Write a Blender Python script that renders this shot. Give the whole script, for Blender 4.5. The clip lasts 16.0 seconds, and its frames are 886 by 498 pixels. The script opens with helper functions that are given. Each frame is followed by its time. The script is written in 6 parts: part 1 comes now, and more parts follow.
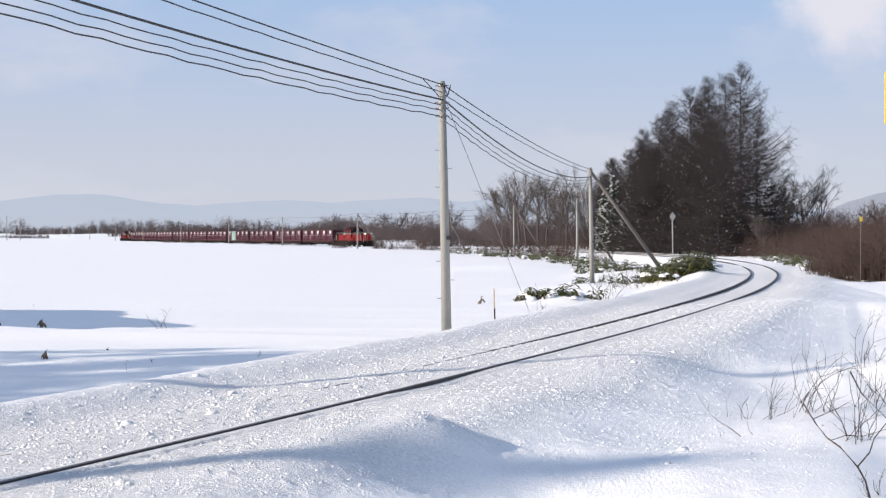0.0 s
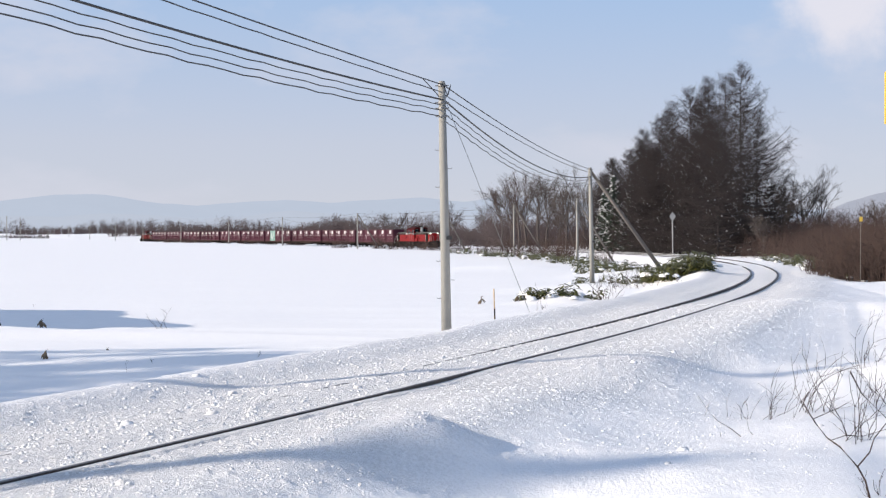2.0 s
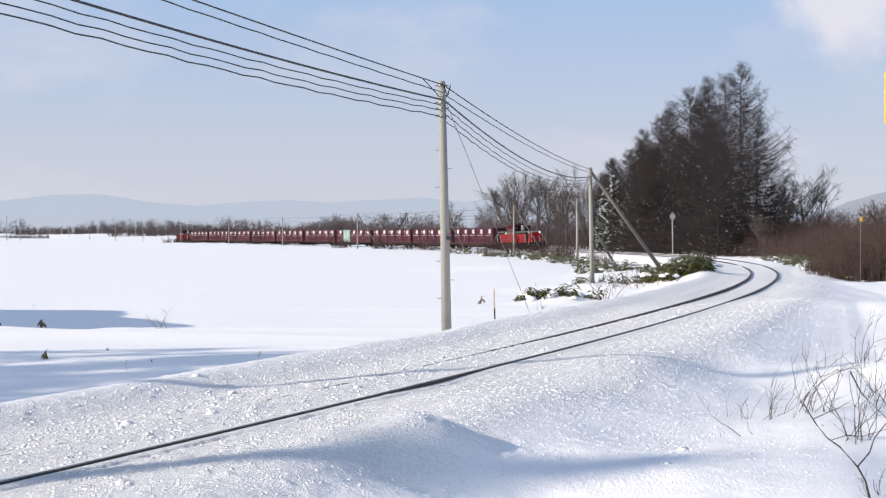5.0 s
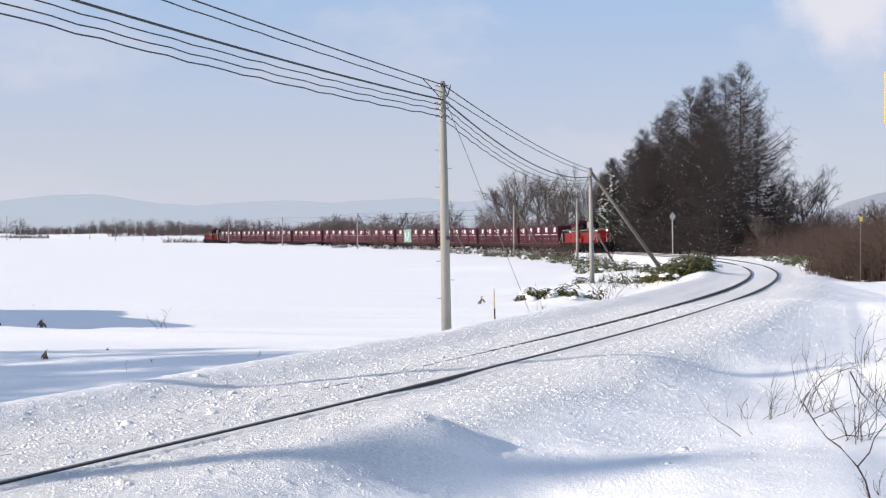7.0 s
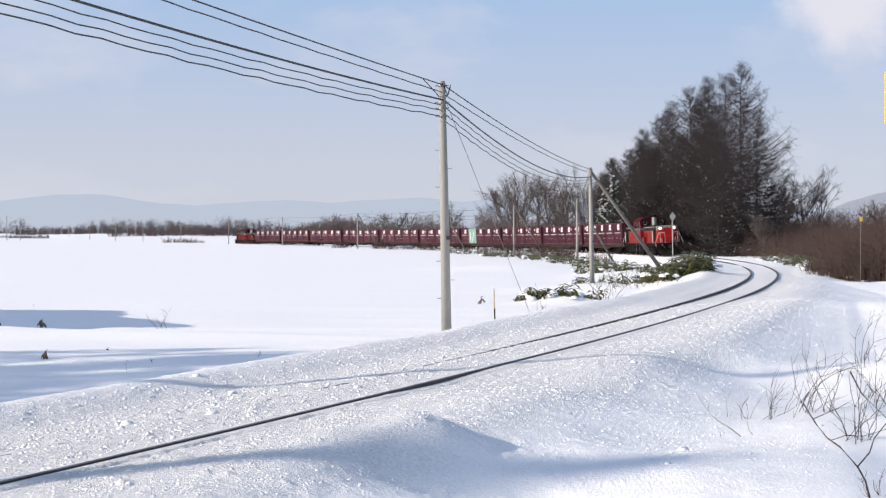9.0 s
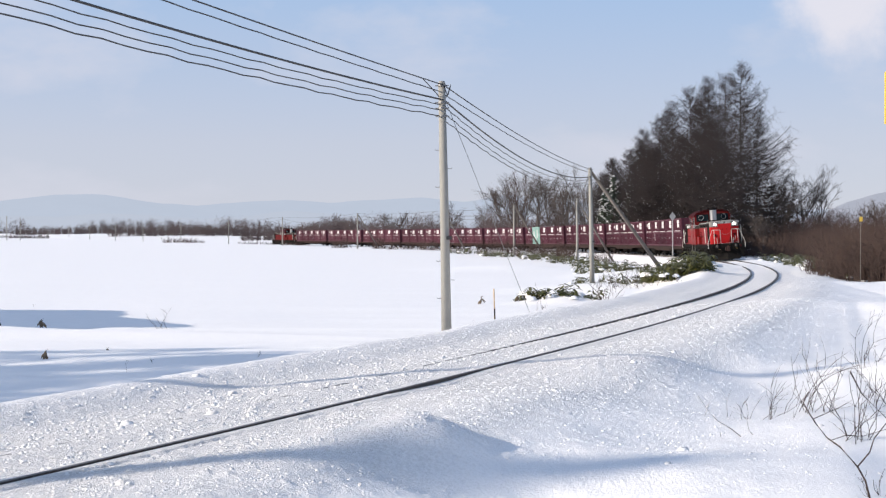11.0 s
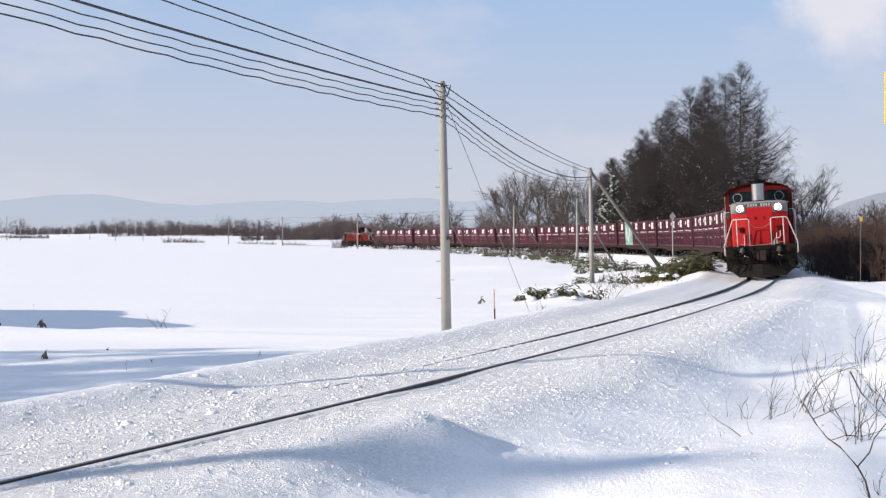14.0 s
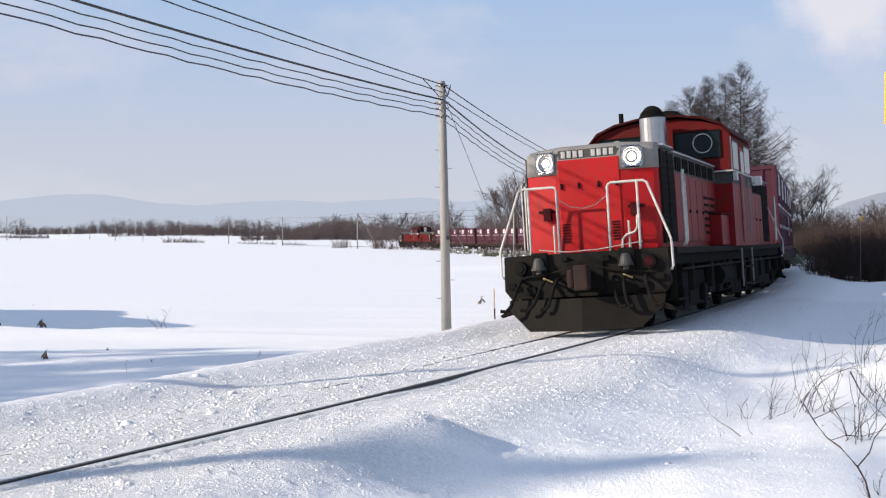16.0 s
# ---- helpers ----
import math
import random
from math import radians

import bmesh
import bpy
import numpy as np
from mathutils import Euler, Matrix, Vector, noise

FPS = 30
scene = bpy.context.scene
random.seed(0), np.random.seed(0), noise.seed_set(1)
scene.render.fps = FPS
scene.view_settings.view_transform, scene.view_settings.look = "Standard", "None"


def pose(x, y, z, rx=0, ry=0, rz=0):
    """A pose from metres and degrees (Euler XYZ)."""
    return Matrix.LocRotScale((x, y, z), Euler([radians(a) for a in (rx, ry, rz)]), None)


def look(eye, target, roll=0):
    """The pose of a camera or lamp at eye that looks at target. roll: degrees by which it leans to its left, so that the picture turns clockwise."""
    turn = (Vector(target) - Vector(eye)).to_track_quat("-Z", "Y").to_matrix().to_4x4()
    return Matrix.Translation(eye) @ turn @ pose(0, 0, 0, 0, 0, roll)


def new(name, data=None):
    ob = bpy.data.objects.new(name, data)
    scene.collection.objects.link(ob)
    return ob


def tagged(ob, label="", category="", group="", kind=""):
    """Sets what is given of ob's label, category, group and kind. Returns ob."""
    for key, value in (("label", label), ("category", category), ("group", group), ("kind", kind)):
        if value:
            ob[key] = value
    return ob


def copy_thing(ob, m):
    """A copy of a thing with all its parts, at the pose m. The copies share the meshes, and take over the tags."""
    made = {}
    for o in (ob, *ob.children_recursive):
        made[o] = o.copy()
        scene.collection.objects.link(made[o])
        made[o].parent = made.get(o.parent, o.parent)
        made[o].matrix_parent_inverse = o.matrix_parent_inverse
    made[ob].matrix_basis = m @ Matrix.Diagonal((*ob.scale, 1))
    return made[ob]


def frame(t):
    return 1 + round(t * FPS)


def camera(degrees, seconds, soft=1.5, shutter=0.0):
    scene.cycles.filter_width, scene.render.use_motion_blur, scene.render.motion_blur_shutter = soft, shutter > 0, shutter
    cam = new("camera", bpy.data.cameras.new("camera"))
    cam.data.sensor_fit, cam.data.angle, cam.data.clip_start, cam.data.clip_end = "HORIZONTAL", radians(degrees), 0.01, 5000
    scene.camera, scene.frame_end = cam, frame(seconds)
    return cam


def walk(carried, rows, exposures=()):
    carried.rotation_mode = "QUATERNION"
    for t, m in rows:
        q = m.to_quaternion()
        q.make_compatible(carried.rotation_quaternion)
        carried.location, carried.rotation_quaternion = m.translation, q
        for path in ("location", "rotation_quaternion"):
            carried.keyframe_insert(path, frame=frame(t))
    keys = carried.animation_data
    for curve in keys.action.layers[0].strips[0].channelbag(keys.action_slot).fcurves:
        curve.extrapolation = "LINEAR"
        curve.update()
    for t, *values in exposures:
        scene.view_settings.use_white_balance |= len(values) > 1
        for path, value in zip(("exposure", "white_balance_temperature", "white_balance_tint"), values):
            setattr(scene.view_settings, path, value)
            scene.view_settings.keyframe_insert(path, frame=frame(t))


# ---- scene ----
EYE = (0.0, 0.0, 1.522)
cam = camera(38.167, 16.0, soft=1.25)
VIEW = look(EYE, (0.0, 100.0, 1.522 - 1.2356))
walk(cam, [(0.0, VIEW), (16.0, VIEW)])

# ---- light ----
SUN_AZ = radians(195.0)      # where the sun stands, counted from +x towards +y
SUN_EL = radians(21.5)
scene.view_settings.exposure = 0.0
world = bpy.data.worlds.new("winter_sky")
scene.world = world
world.use_nodes = True
wt = world.node_tree
wt.nodes.clear()
w_out = wt.nodes.new("ShaderNodeOutputWorld")
w_bg = wt.nodes.new("ShaderNodeBackground")
w_sky = wt.nodes.new("ShaderNodeTexSky")
w_sky.sky_type = "NISHITA"
w_sky.sun_disc = False
w_sky.sun_elevation = SUN_EL
w_sky.sun_rotation = radians(90.0) - SUN_AZ
w_sky.air_density = 1.0
w_sky.dust_density = 0.2
w_sky.ozone_density = 4.0
w_bg.inputs["Strength"].default_value = 0.11
# thin fair-weather cloud laid over the sky
w_co = wt.nodes.new("ShaderNodeTexCoord")
w_map = wt.nodes.new("ShaderNodeMapping")
w_map.inputs["Location"].default_value = (0.35, 0.0, 0.12)
w_map.inputs["Scale"].default_value = (1.0, 1.0, 2.2)
w_n = wt.nodes.new("ShaderNodeTexNoise")
w_n.inputs["Scale"].default_value = 5.0
w_n.inputs["Detail"].default_value = 6.0
w_n.inputs["Roughness"].default_value = 0.55
w_r = wt.nodes.new("ShaderNodeValToRGB")
w_r.color_ramp.elements[0].position = 0.52
w_r.color_ramp.elements[1].position = 0.72
w_r.color_ramp.elements[0].color = (0, 0, 0, 1)
w_r.color_ramp.elements[1].color = (0.75, 0.75, 0.75, 1)
w_mix = wt.nodes.new("ShaderNodeMix")
w_mix.data_type = "RGBA"
w_mix.inputs[7].default_value = (6.2, 6.3, 7.2, 1)
# winter haze that thickens towards the horizon
w_sep = wt.nodes.new("ShaderNodeSeparateXYZ")
w_h = wt.nodes.new("ShaderNodeValToRGB")
w_h.color_ramp.elements[0].position = 0.0
w_h.color_ramp.elements[0].color = (0.585, 0.60, 0.70, 1)
w_h.color_ramp.elements[1].position = 0.19
w_h.color_ramp.elements[1].color = (0.385, 0.525, 0.76, 1)
w_e = w_h.color_ramp.elements.new(0.07)
w_e.color = (0.55, 0.58, 0.70, 1)
w_e = w_h.color_ramp.elements.new(0.6)
w_e.color = (0.29, 0.38, 0.56, 1)
w_x = wt.nodes.new("ShaderNodeVectorMath")
w_x.operation = "SCALE"
w_x.inputs["Scale"].default_value = 10.0
w_hz = wt.nodes.new("ShaderNodeMix")
w_hz.data_type = "RGBA"
w_hz.inputs[0].default_value = 0.85
wt.links.new(w_h.outputs["Color"], w_x.inputs[0])
wt.links.new(w_x.outputs[0], w_hz.inputs[7])
wt.links.new(w_co.outputs["Generated"], w_sep.inputs[0])
wt.links.new(w_sep.outputs["Z"], w_h.inputs["Fac"])
wt.links.new(w_sky.outputs["Color"], w_hz.inputs[6])
wt.links.new(w_co.outputs["Generated"], w_map.inputs["Vector"])
wt.links.new(w_map.outputs["Vector"], w_n.inputs["Vector"])
wt.links.new(w_n.outputs["Fac"], w_r.inputs["Fac"])
wt.links.new(w_r.outputs["Color"], w_mix.inputs[0])
wt.links.new(w_hz.outputs[2], w_mix.inputs[6])
# one heaped cloud in the north-east
w_d = wt.nodes.new("ShaderNodeVectorMath")
w_d.operation = "DISTANCE"
w_d.inputs[1].default_value = (0.295, 0.940, 0.172)
w_n2 = wt.nodes.new("ShaderNodeTexNoise")
w_n2.inputs["Scale"].default_value = 16.0
w_n2.inputs["Detail"].default_value = 7.0
w_n2.inputs["Roughness"].default_value = 0.6
w_a = wt.nodes.new("ShaderNodeMath")
w_a.operation = "MULTIPLY_ADD"
w_a.inputs[1].default_value = 0.10
w_c = wt.nodes.new("ShaderNodeMapRange")
w_c.interpolation_type = "SMOOTHSTEP"
w_c.inputs["From Min"].default_value = 0.066
w_c.inputs["From Max"].default_value = 0.108
w_c.inputs["To Min"].default_value = 0.85
w_c.inputs["To Max"].default_value = 0.0
w_m2 = wt.nodes.new("ShaderNodeMix")
w_m2.data_type = "RGBA"
w_m2.inputs[7].default_value = (7.5, 7.3, 7.9, 1)
wt.links.new(w_co.outputs["Generated"], w_d.inputs[0])
wt.links.new(w_co.outputs["Generated"], w_n2.inputs["Vector"])
wt.links.new(w_n2.outputs["Fac"], w_a.inputs[0])
wt.links.new(w_d.outputs["Value"], w_a.inputs[2])
wt.links.new(w_a.outputs[0], w_c.inputs["Value"])
wt.links.new(w_c.outputs["Result"], w_m2.inputs[0])
wt.links.new(w_mix.outputs[2], w_m2.inputs[6])
wt.links.new(w_m2.outputs[2], w_bg.inputs["Color"])
wt.links.new(w_bg.outputs["Background"], w_out.inputs["Surface"])

sun = new("sun", bpy.data.lights.new("sun", "SUN"))
sun.data.energy = 5.9
sun.data.angle = radians(0.6)
sun.data.color = (0.985, 0.855, 0.715)
sun_way = Vector((math.cos(SUN_EL) * math.cos(SUN_AZ), math.cos(SUN_EL) * math.sin(SUN_AZ), math.sin(SUN_EL)))
sun.matrix_world = look(sun_way * 50, (0, 0, 0))

# ---- materials ----
def mat(name, color, rough=0.6, metal=0.0, vary=0.15, scale=8.0, fine=60.0, bump=0.1, dirt=None, dirt_amt=0.0, dist=0.01, spec=0.5, by_object=0.0, by_island=0.0):
    m = bpy.data.materials.new(name)
    m.use_nodes = True
    nt = m.node_tree
    bsdf = nt.nodes["Principled BSDF"]
    bsdf.inputs["Roughness"].default_value = rough
    bsdf.inputs["Metallic"].default_value = metal
    bsdf.inputs["Specular IOR Level"].default_value = spec
    co = nt.nodes.new("ShaderNodeTexCoord")
    big = nt.nodes.new("ShaderNodeTexNoise")
    big.inputs["Scale"].default_value = scale
    big.inputs["Detail"].default_value = 4
    small = nt.nodes.new("ShaderNodeTexNoise")
    small.inputs["Scale"].default_value = fine
    small.inputs["Detail"].default_value = 5
    nt.links.new(co.outputs["Object"], big.inputs["Vector"])
    nt.links.new(co.outputs["Object"], small.inputs["Vector"])
    add = nt.nodes.new("ShaderNodeMath")
    add.operation = "ADD"
    nt.links.new(big.outputs["Fac"], add.inputs[0])
    nt.links.new(small.outputs["Fac"], add.inputs[1])
    rng = nt.nodes.new("ShaderNodeMapRange")
    rng.inputs["From Min"].default_value = 0.6
    rng.inputs["From Max"].default_value = 1.4
    rng.inputs["To Min"].default_value = 1 - vary
    rng.inputs["To Max"].default_value = 1 + vary
    nt.links.new(add.outputs[0], rng.inputs["Value"])
    val = rng.outputs["Result"]
    for amount, node, socket in ((by_object, "ShaderNodeObjectInfo", "Random"), (by_island, "ShaderNodeNewGeometry", "Random Per Island")):
        if amount:
            info = nt.nodes.new(node)
            r2 = nt.nodes.new("ShaderNodeMapRange")
            r2.inputs["To Min"].default_value = 1 - amount
            r2.inputs["To Max"].default_value = 1 + amount
            nt.links.new(info.outputs[socket], r2.inputs["Value"])
            mu = nt.nodes.new("ShaderNodeMath")
            mu.operation = "MULTIPLY"
            nt.links.new(val, mu.inputs[0])
            nt.links.new(r2.outputs["Result"], mu.inputs[1])
            val = mu.outputs[0]
    sc = nt.nodes.new("ShaderNodeVectorMath")
    sc.operation = "SCALE"
    sc.inputs[0].default_value = color
    nt.links.new(val, sc.inputs["Scale"])
    col = sc.outputs[0]
    if dirt:
        dn = nt.nodes.new("ShaderNodeTexNoise")
        dn.inputs["Scale"].default_value = scale * 2.3
        dn.inputs["Detail"].default_value = 6
        dn.inputs["Roughness"].default_value = 0.65
        nt.links.new(co.outputs["Object"], dn.inputs["Vector"])
        dr = nt.nodes.new("ShaderNodeMapRange")
        dr.inputs["From Min"].default_value = 0.45
        dr.inputs["From Max"].default_value = 0.7
        dr.inputs["To Max"].default_value = dirt_amt
        nt.links.new(dn.outputs["Fac"], dr.inputs["Value"])
        mx = nt.nodes.new("ShaderNodeMix")
        mx.data_type = "RGBA"
        mx.inputs[7].default_value = (*dirt, 1)
        nt.links.new(dr.outputs["Result"], mx.inputs[0])
        nt.links.new(col, mx.inputs[6])
        col = mx.outputs[2]
    nt.links.new(col, bsdf.inputs["Base Color"])
    if bump:
        b = nt.nodes.new("ShaderNodeBump")
        b.inputs["Strength"].default_value = bump
        b.inputs["Distance"].default_value = dist
        nt.links.new(add.outputs[0], b.inputs["Height"])
        nt.links.new(b.outputs["Normal"], bsdf.inputs["Normal"])
    return m


def glow(name, color, strength):
    m = mat(name, color, 0.2, bump=0)
    b = m.node_tree.nodes["Principled BSDF"]
    b.inputs["Emission Color"].default_value = (*color, 1)
    b.inputs["Emission Strength"].default_value = strength
    return m


def haze_mat(name, color, air, share):
    """Far hills: forest and snow, kilometres of bright air put in as a glow."""
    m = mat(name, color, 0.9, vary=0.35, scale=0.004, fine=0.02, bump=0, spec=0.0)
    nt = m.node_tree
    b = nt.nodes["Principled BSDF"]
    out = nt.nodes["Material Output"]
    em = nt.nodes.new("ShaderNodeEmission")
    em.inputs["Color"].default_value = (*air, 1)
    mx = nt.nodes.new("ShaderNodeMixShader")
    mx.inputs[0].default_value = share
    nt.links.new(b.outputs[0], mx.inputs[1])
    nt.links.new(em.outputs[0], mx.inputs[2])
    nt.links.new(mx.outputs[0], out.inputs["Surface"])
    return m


M_SNOW = mat("snow", (0.895, 0.90, 0.915), 0.65, vary=0.03, scale=3.0, fine=45.0, bump=0.5, dist=0.012, spec=0.25)
nt_ = M_SNOW.node_tree
sw_ = nt_.nodes.new("ShaderNodeAttribute")
sw_.attribute_name = "swept"
gr_ = nt_.nodes.new("ShaderNodeTexNoise")
gr_.inputs["Scale"].default_value = 42.0
gr_.inputs["Detail"].default_value = 6.0
gr_.inputs["Roughness"].default_value = 0.68
co_ = nt_.nodes.new("ShaderNodeTexCoord")
nt_.links.new(co_.outputs["Object"], gr_.inputs["Vector"])
mu_ = nt_.nodes.new("ShaderNodeMath")
mu_.operation = "MULTIPLY"
nt_.links.new(gr_.outputs["Fac"], mu_.inputs[0])
nt_.links.new(sw_.outputs["Fac"], mu_.inputs[1])
b2_ = nt_.nodes.new("ShaderNodeBump")
b2_.inputs["Strength"].default_value = 0.9
b2_.inputs["Distance"].default_value = 0.02
nt_.links.new(mu_.outputs[0], b2_.inputs["Height"])
b1_ = [n for n in nt_.nodes if n.type == "BUMP" and n != b2_][0]
nt_.links.new(b2_.outputs["Normal"], b1_.inputs["Normal"])
# traffic dust mixed into the swept snow, greyed further to paint in tree shade
pr_ = nt_.nodes["Principled BSDF"]
old_ = pr_.inputs["Base Color"].links[0].from_socket
dm_ = nt_.nodes.new("ShaderNodeMix")
dm_.data_type = "RGBA"
dm_.inputs[7].default_value = (0.50, 0.50, 0.50, 1)
dr_ = nt_.nodes.new("ShaderNodeMapRange")
dr_.inputs["From Min"].default_value = 0.26
dr_.inputs["From Max"].default_value = 0.66
dr_.inputs["To Max"].default_value = 0.8
nt_.links.new(mu_.outputs[0], dr_.inputs["Value"])
nt_.links.new(dr_.outputs["Result"], dm_.inputs[0])
nt_.links.new(old_, dm_.inputs[6])
nt_.links.new(dm_.outputs[2], pr_.inputs["Base Color"])
M_CLUMP = mat("packed_snow", (0.84, 0.845, 0.86), 0.7, vary=0.05, scale=6.0, fine=50.0, bump=0.5, dist=0.01, spec=0.2)
M_RAIL = mat("rail_steel", (0.045, 0.04, 0.038), 0.55, 0.3, 0.3, 4, 40, 0.2, (0.10, 0.05, 0.03), 0.6)
M_RAILTOP = mat("rail_head", (0.10, 0.10, 0.105), 0.5, 0.5, 0.2, 4, 50, 0.05)
M_CONC = mat("concrete", (0.29, 0.285, 0.262), 0.85, vary=0.12, scale=3, fine=70, bump=0.25, dirt=(0.27, 0.26, 0.24), dirt_amt=0.35)
M_IRON = mat("galvanised_iron", (0.22, 0.22, 0.22), 0.5, 0.7, 0.2, 20, 90, 0.1)
M_WIRE = mat("wire_sheath", (0.025, 0.025, 0.027), 0.55, vary=0.2, scale=2, fine=30, bump=0)
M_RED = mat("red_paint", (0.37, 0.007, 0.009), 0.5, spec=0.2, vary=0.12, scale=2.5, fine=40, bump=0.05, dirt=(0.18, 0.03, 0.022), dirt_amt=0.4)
# body red with some dirt, darkened to put the flanks' shade into it
M_REDSHADE = mat("red_paint_shaded", (0.19, 0.008, 0.010), 0.5, spec=0.12, vary=0.2, scale=2.0, fine=30, bump=0.06, dirt=(0.09, 0.022, 0.018), dirt_amt=0.75)
# darker, duller red for the tail engine and both upper cabs
M_REDDULL = mat("red_paint_dull", (0.11, 0.010, 0.011), 0.65, spec=0.05, vary=0.18, scale=2.0, fine=30, bump=0.05, dirt=(0.05, 0.02, 0.018), dirt_amt=0.7)
M_REDROOF = mat("roof_red_sooty", (0.045, 0.007, 0.008), 0.7, spec=0.05, vary=0.25, scale=3, fine=30, bump=0.05, dirt=(0.05, 0.02, 0.02), dirt_amt=0.7)
M_GREY = mat("hood_grey_paint", (0.235, 0.225, 0.21), 0.6, spec=0.12, vary=0.12, scale=3, fine=40, bump=0.05, dirt=(0.15, 0.14, 0.13), dirt_amt=0.5)
# visor grey darkened to carry the shade on hood tops and cab band
M_GREYSHADE = mat("hood_grey_shaded", (0.075, 0.072, 0.068), 0.7, spec=0.08, vary=0.2, scale=3, fine=40, bump=0.05, dirt=(0.035, 0.033, 0.03), dirt_amt=0.6)
M_BLACK = mat("black_underframe", (0.010, 0.0095, 0.009), 0.85, spec=0.06, vary=0.35, scale=5, fine=40, bump=0.25, dirt=(0.018, 0.016, 0.014), dirt_amt=0.55)
M_DARK = mat("dark_louvre", (0.012, 0.011, 0.011), 0.8, spec=0.04, vary=0.2, bump=0.05)
M_WHITE = mat("white_paint", (0.78, 0.77, 0.74), 0.45, vary=0.08, scale=6, fine=50, bump=0.05, dirt=(0.45, 0.40, 0.35), dirt_amt=0.4)
M_MARK = mat("marking_paint", (0.62, 0.60, 0.60), 0.6, vary=0.15, scale=4, fine=30, bump=0, dirt=(0.30, 0.22, 0.22), dirt_amt=0.5)
M_EDGE = mat("footboard_grey", (0.017, 0.0155, 0.014), 0.8, spec=0.05, vary=0.25, scale=3, fine=30, bump=0.1)
M_STEEL = mat("stainless_steel", (0.42, 0.42, 0.42), 0.32, 0.85, 0.12, 4, 40, 0.05, (0.25, 0.23, 0.21), 0.4)
M_POLISHED = mat("polished_reflector", (0.36, 0.36, 0.36), 0.2, 1.0, 0.06, 6, 40, 0.03)
M_BRASS = mat("brass_cock", (0.45, 0.33, 0.14), 0.35, 0.9, 0.1, 20, 80, 0.03)
M_LEDGE = mat("pale_grey_ledge", (0.42, 0.41, 0.40), 0.5, vary=0.15, scale=5, fine=50, bump=0.05, dirt=(0.2, 0.17, 0.15), dirt_amt=0.5)
M_BELL = mat("grey_cast_iron", (0.042, 0.040, 0.037), 0.65, 0.0, 0.15, 8, 50, 0.1)
M_BADGE = mat("cast_metal_letters", (0.45, 0.44, 0.42), 0.4, 0.6, 0.1, 10, 60, 0.05)
M_LAMP = glow("headlight_glow", (1.0, 0.93, 0.80), 10.0)
M_TAIL = mat("red_lens", (0.035, 0.004, 0.005), 0.3, vary=0.05, bump=0, spec=0.15)
M_GLASS = mat("cab_glass", (0.008, 0.016, 0.020), 0.12, vary=0.1, bump=0, spec=0.12)
M_HANDRAIL = mat("handrail_paint", (0.52, 0.50, 0.47), 0.55, vary=0.15, scale=6, fine=50, bump=0.05, dirt=(0.25, 0.20, 0.17), dirt_amt=0.55)
M_MAROON = mat("container_maroon", (0.078, 0.023, 0.038), 0.6, spec=0.2, vary=0.15, scale=1.5, fine=25, bump=0.1, dirt=(0.07, 0.030, 0.034), dirt_amt=0.5, by_object=0.18)
M_GREEN = mat("container_green", (0.22, 0.38, 0.34), 0.6, vary=0.12, scale=1.5, fine=25, bump=0.1, dirt=(0.30, 0.40, 0.36), dirt_amt=0.5)
M_DECK = mat("wagon_brown", (0.034, 0.022, 0.020), 0.85, spec=0.08, vary=0.3, scale=3, fine=30, bump=0.2, dirt=(0.03, 0.025, 0.022), dirt_amt=0.6)
M_BARK = mat("larch_bark", (0.036, 0.030, 0.029), 0.9, vary=0.3, scale=2, fine=20, bump=0.4, dist=0.02)
M_TWIG = mat("larch_twig", (0.031, 0.0235, 0.0235), 0.9, vary=0.25, scale=0.6, fine=5, bump=0, by_island=0.3)
M_GREYBARK = mat("grey_bark", (0.080, 0.068, 0.064), 0.9, vary=0.25, scale=2, fine=20, bump=0.2, by_island=0.2)
M_BRUSH = mat("brush_stem", (0.043, 0.026, 0.0215), 0.9, vary=0.3, scale=0.4, fine=3, bump=0, by_island=0.35)
M_WOOD = mat("far_wood", (0.105, 0.085, 0.085), 0.95, vary=0.25, scale=0.05, fine=0.4, bump=0, by_island=0.25, spec=0.1)
M_NEEDLE = mat("spruce_needle", (0.035, 0.055, 0.038), 0.8, vary=0.3, scale=1, fine=8, bump=0, by_island=0.4)
M_LEAF = mat("bamboo_grass_leaf", (0.074, 0.076, 0.020), 0.45, vary=0.25, scale=2, fine=15, bump=0, by_island=0.45)
M_DRYLEAF = mat("withered_leaf", (0.15, 0.11, 0.07), 0.8, vary=0.3, scale=8, fine=40, bump=0.1, by_island=0.3)
M_STEM = mat("foreground_twig", (0.048, 0.031, 0.026), 0.75, vary=0.3, scale=12, fine=80, bump=0.2)
M_TIMBER = mat("weathered_timber", (0.16, 0.145, 0.13), 0.9, vary=0.25, scale=4, fine=40, bump=0.3)
M_YELLOW = mat("yellow_paint", (0.62, 0.42, 0.06), 0.45, vary=0.06, scale=3, fine=30, bump=0.03)
M_SIGNGREY = mat("sign_back_grey", (0.36, 0.36, 0.36), 0.5, 0.3, 0.1, 6, 40, 0.05)
M_STAKE = mat("bamboo_stake", (0.45, 0.30, 0.14), 0.7, vary=0.2, scale=6, fine=40, bump=0.1)
# hill colours with the haze mixed in as emission
M_HILL = haze_mat("far_hill", (0.22, 0.25, 0.30), (0.53, 0.595, 0.715), 0.93)
M_HILLMID = haze_mat("foothill", (0.20, 0.22, 0.26), (0.545, 0.60, 0.71), 0.93)
M_HILLN = haze_mat("near_hill", (0.20, 0.20, 0.23), (0.47, 0.51, 0.61), 0.72)


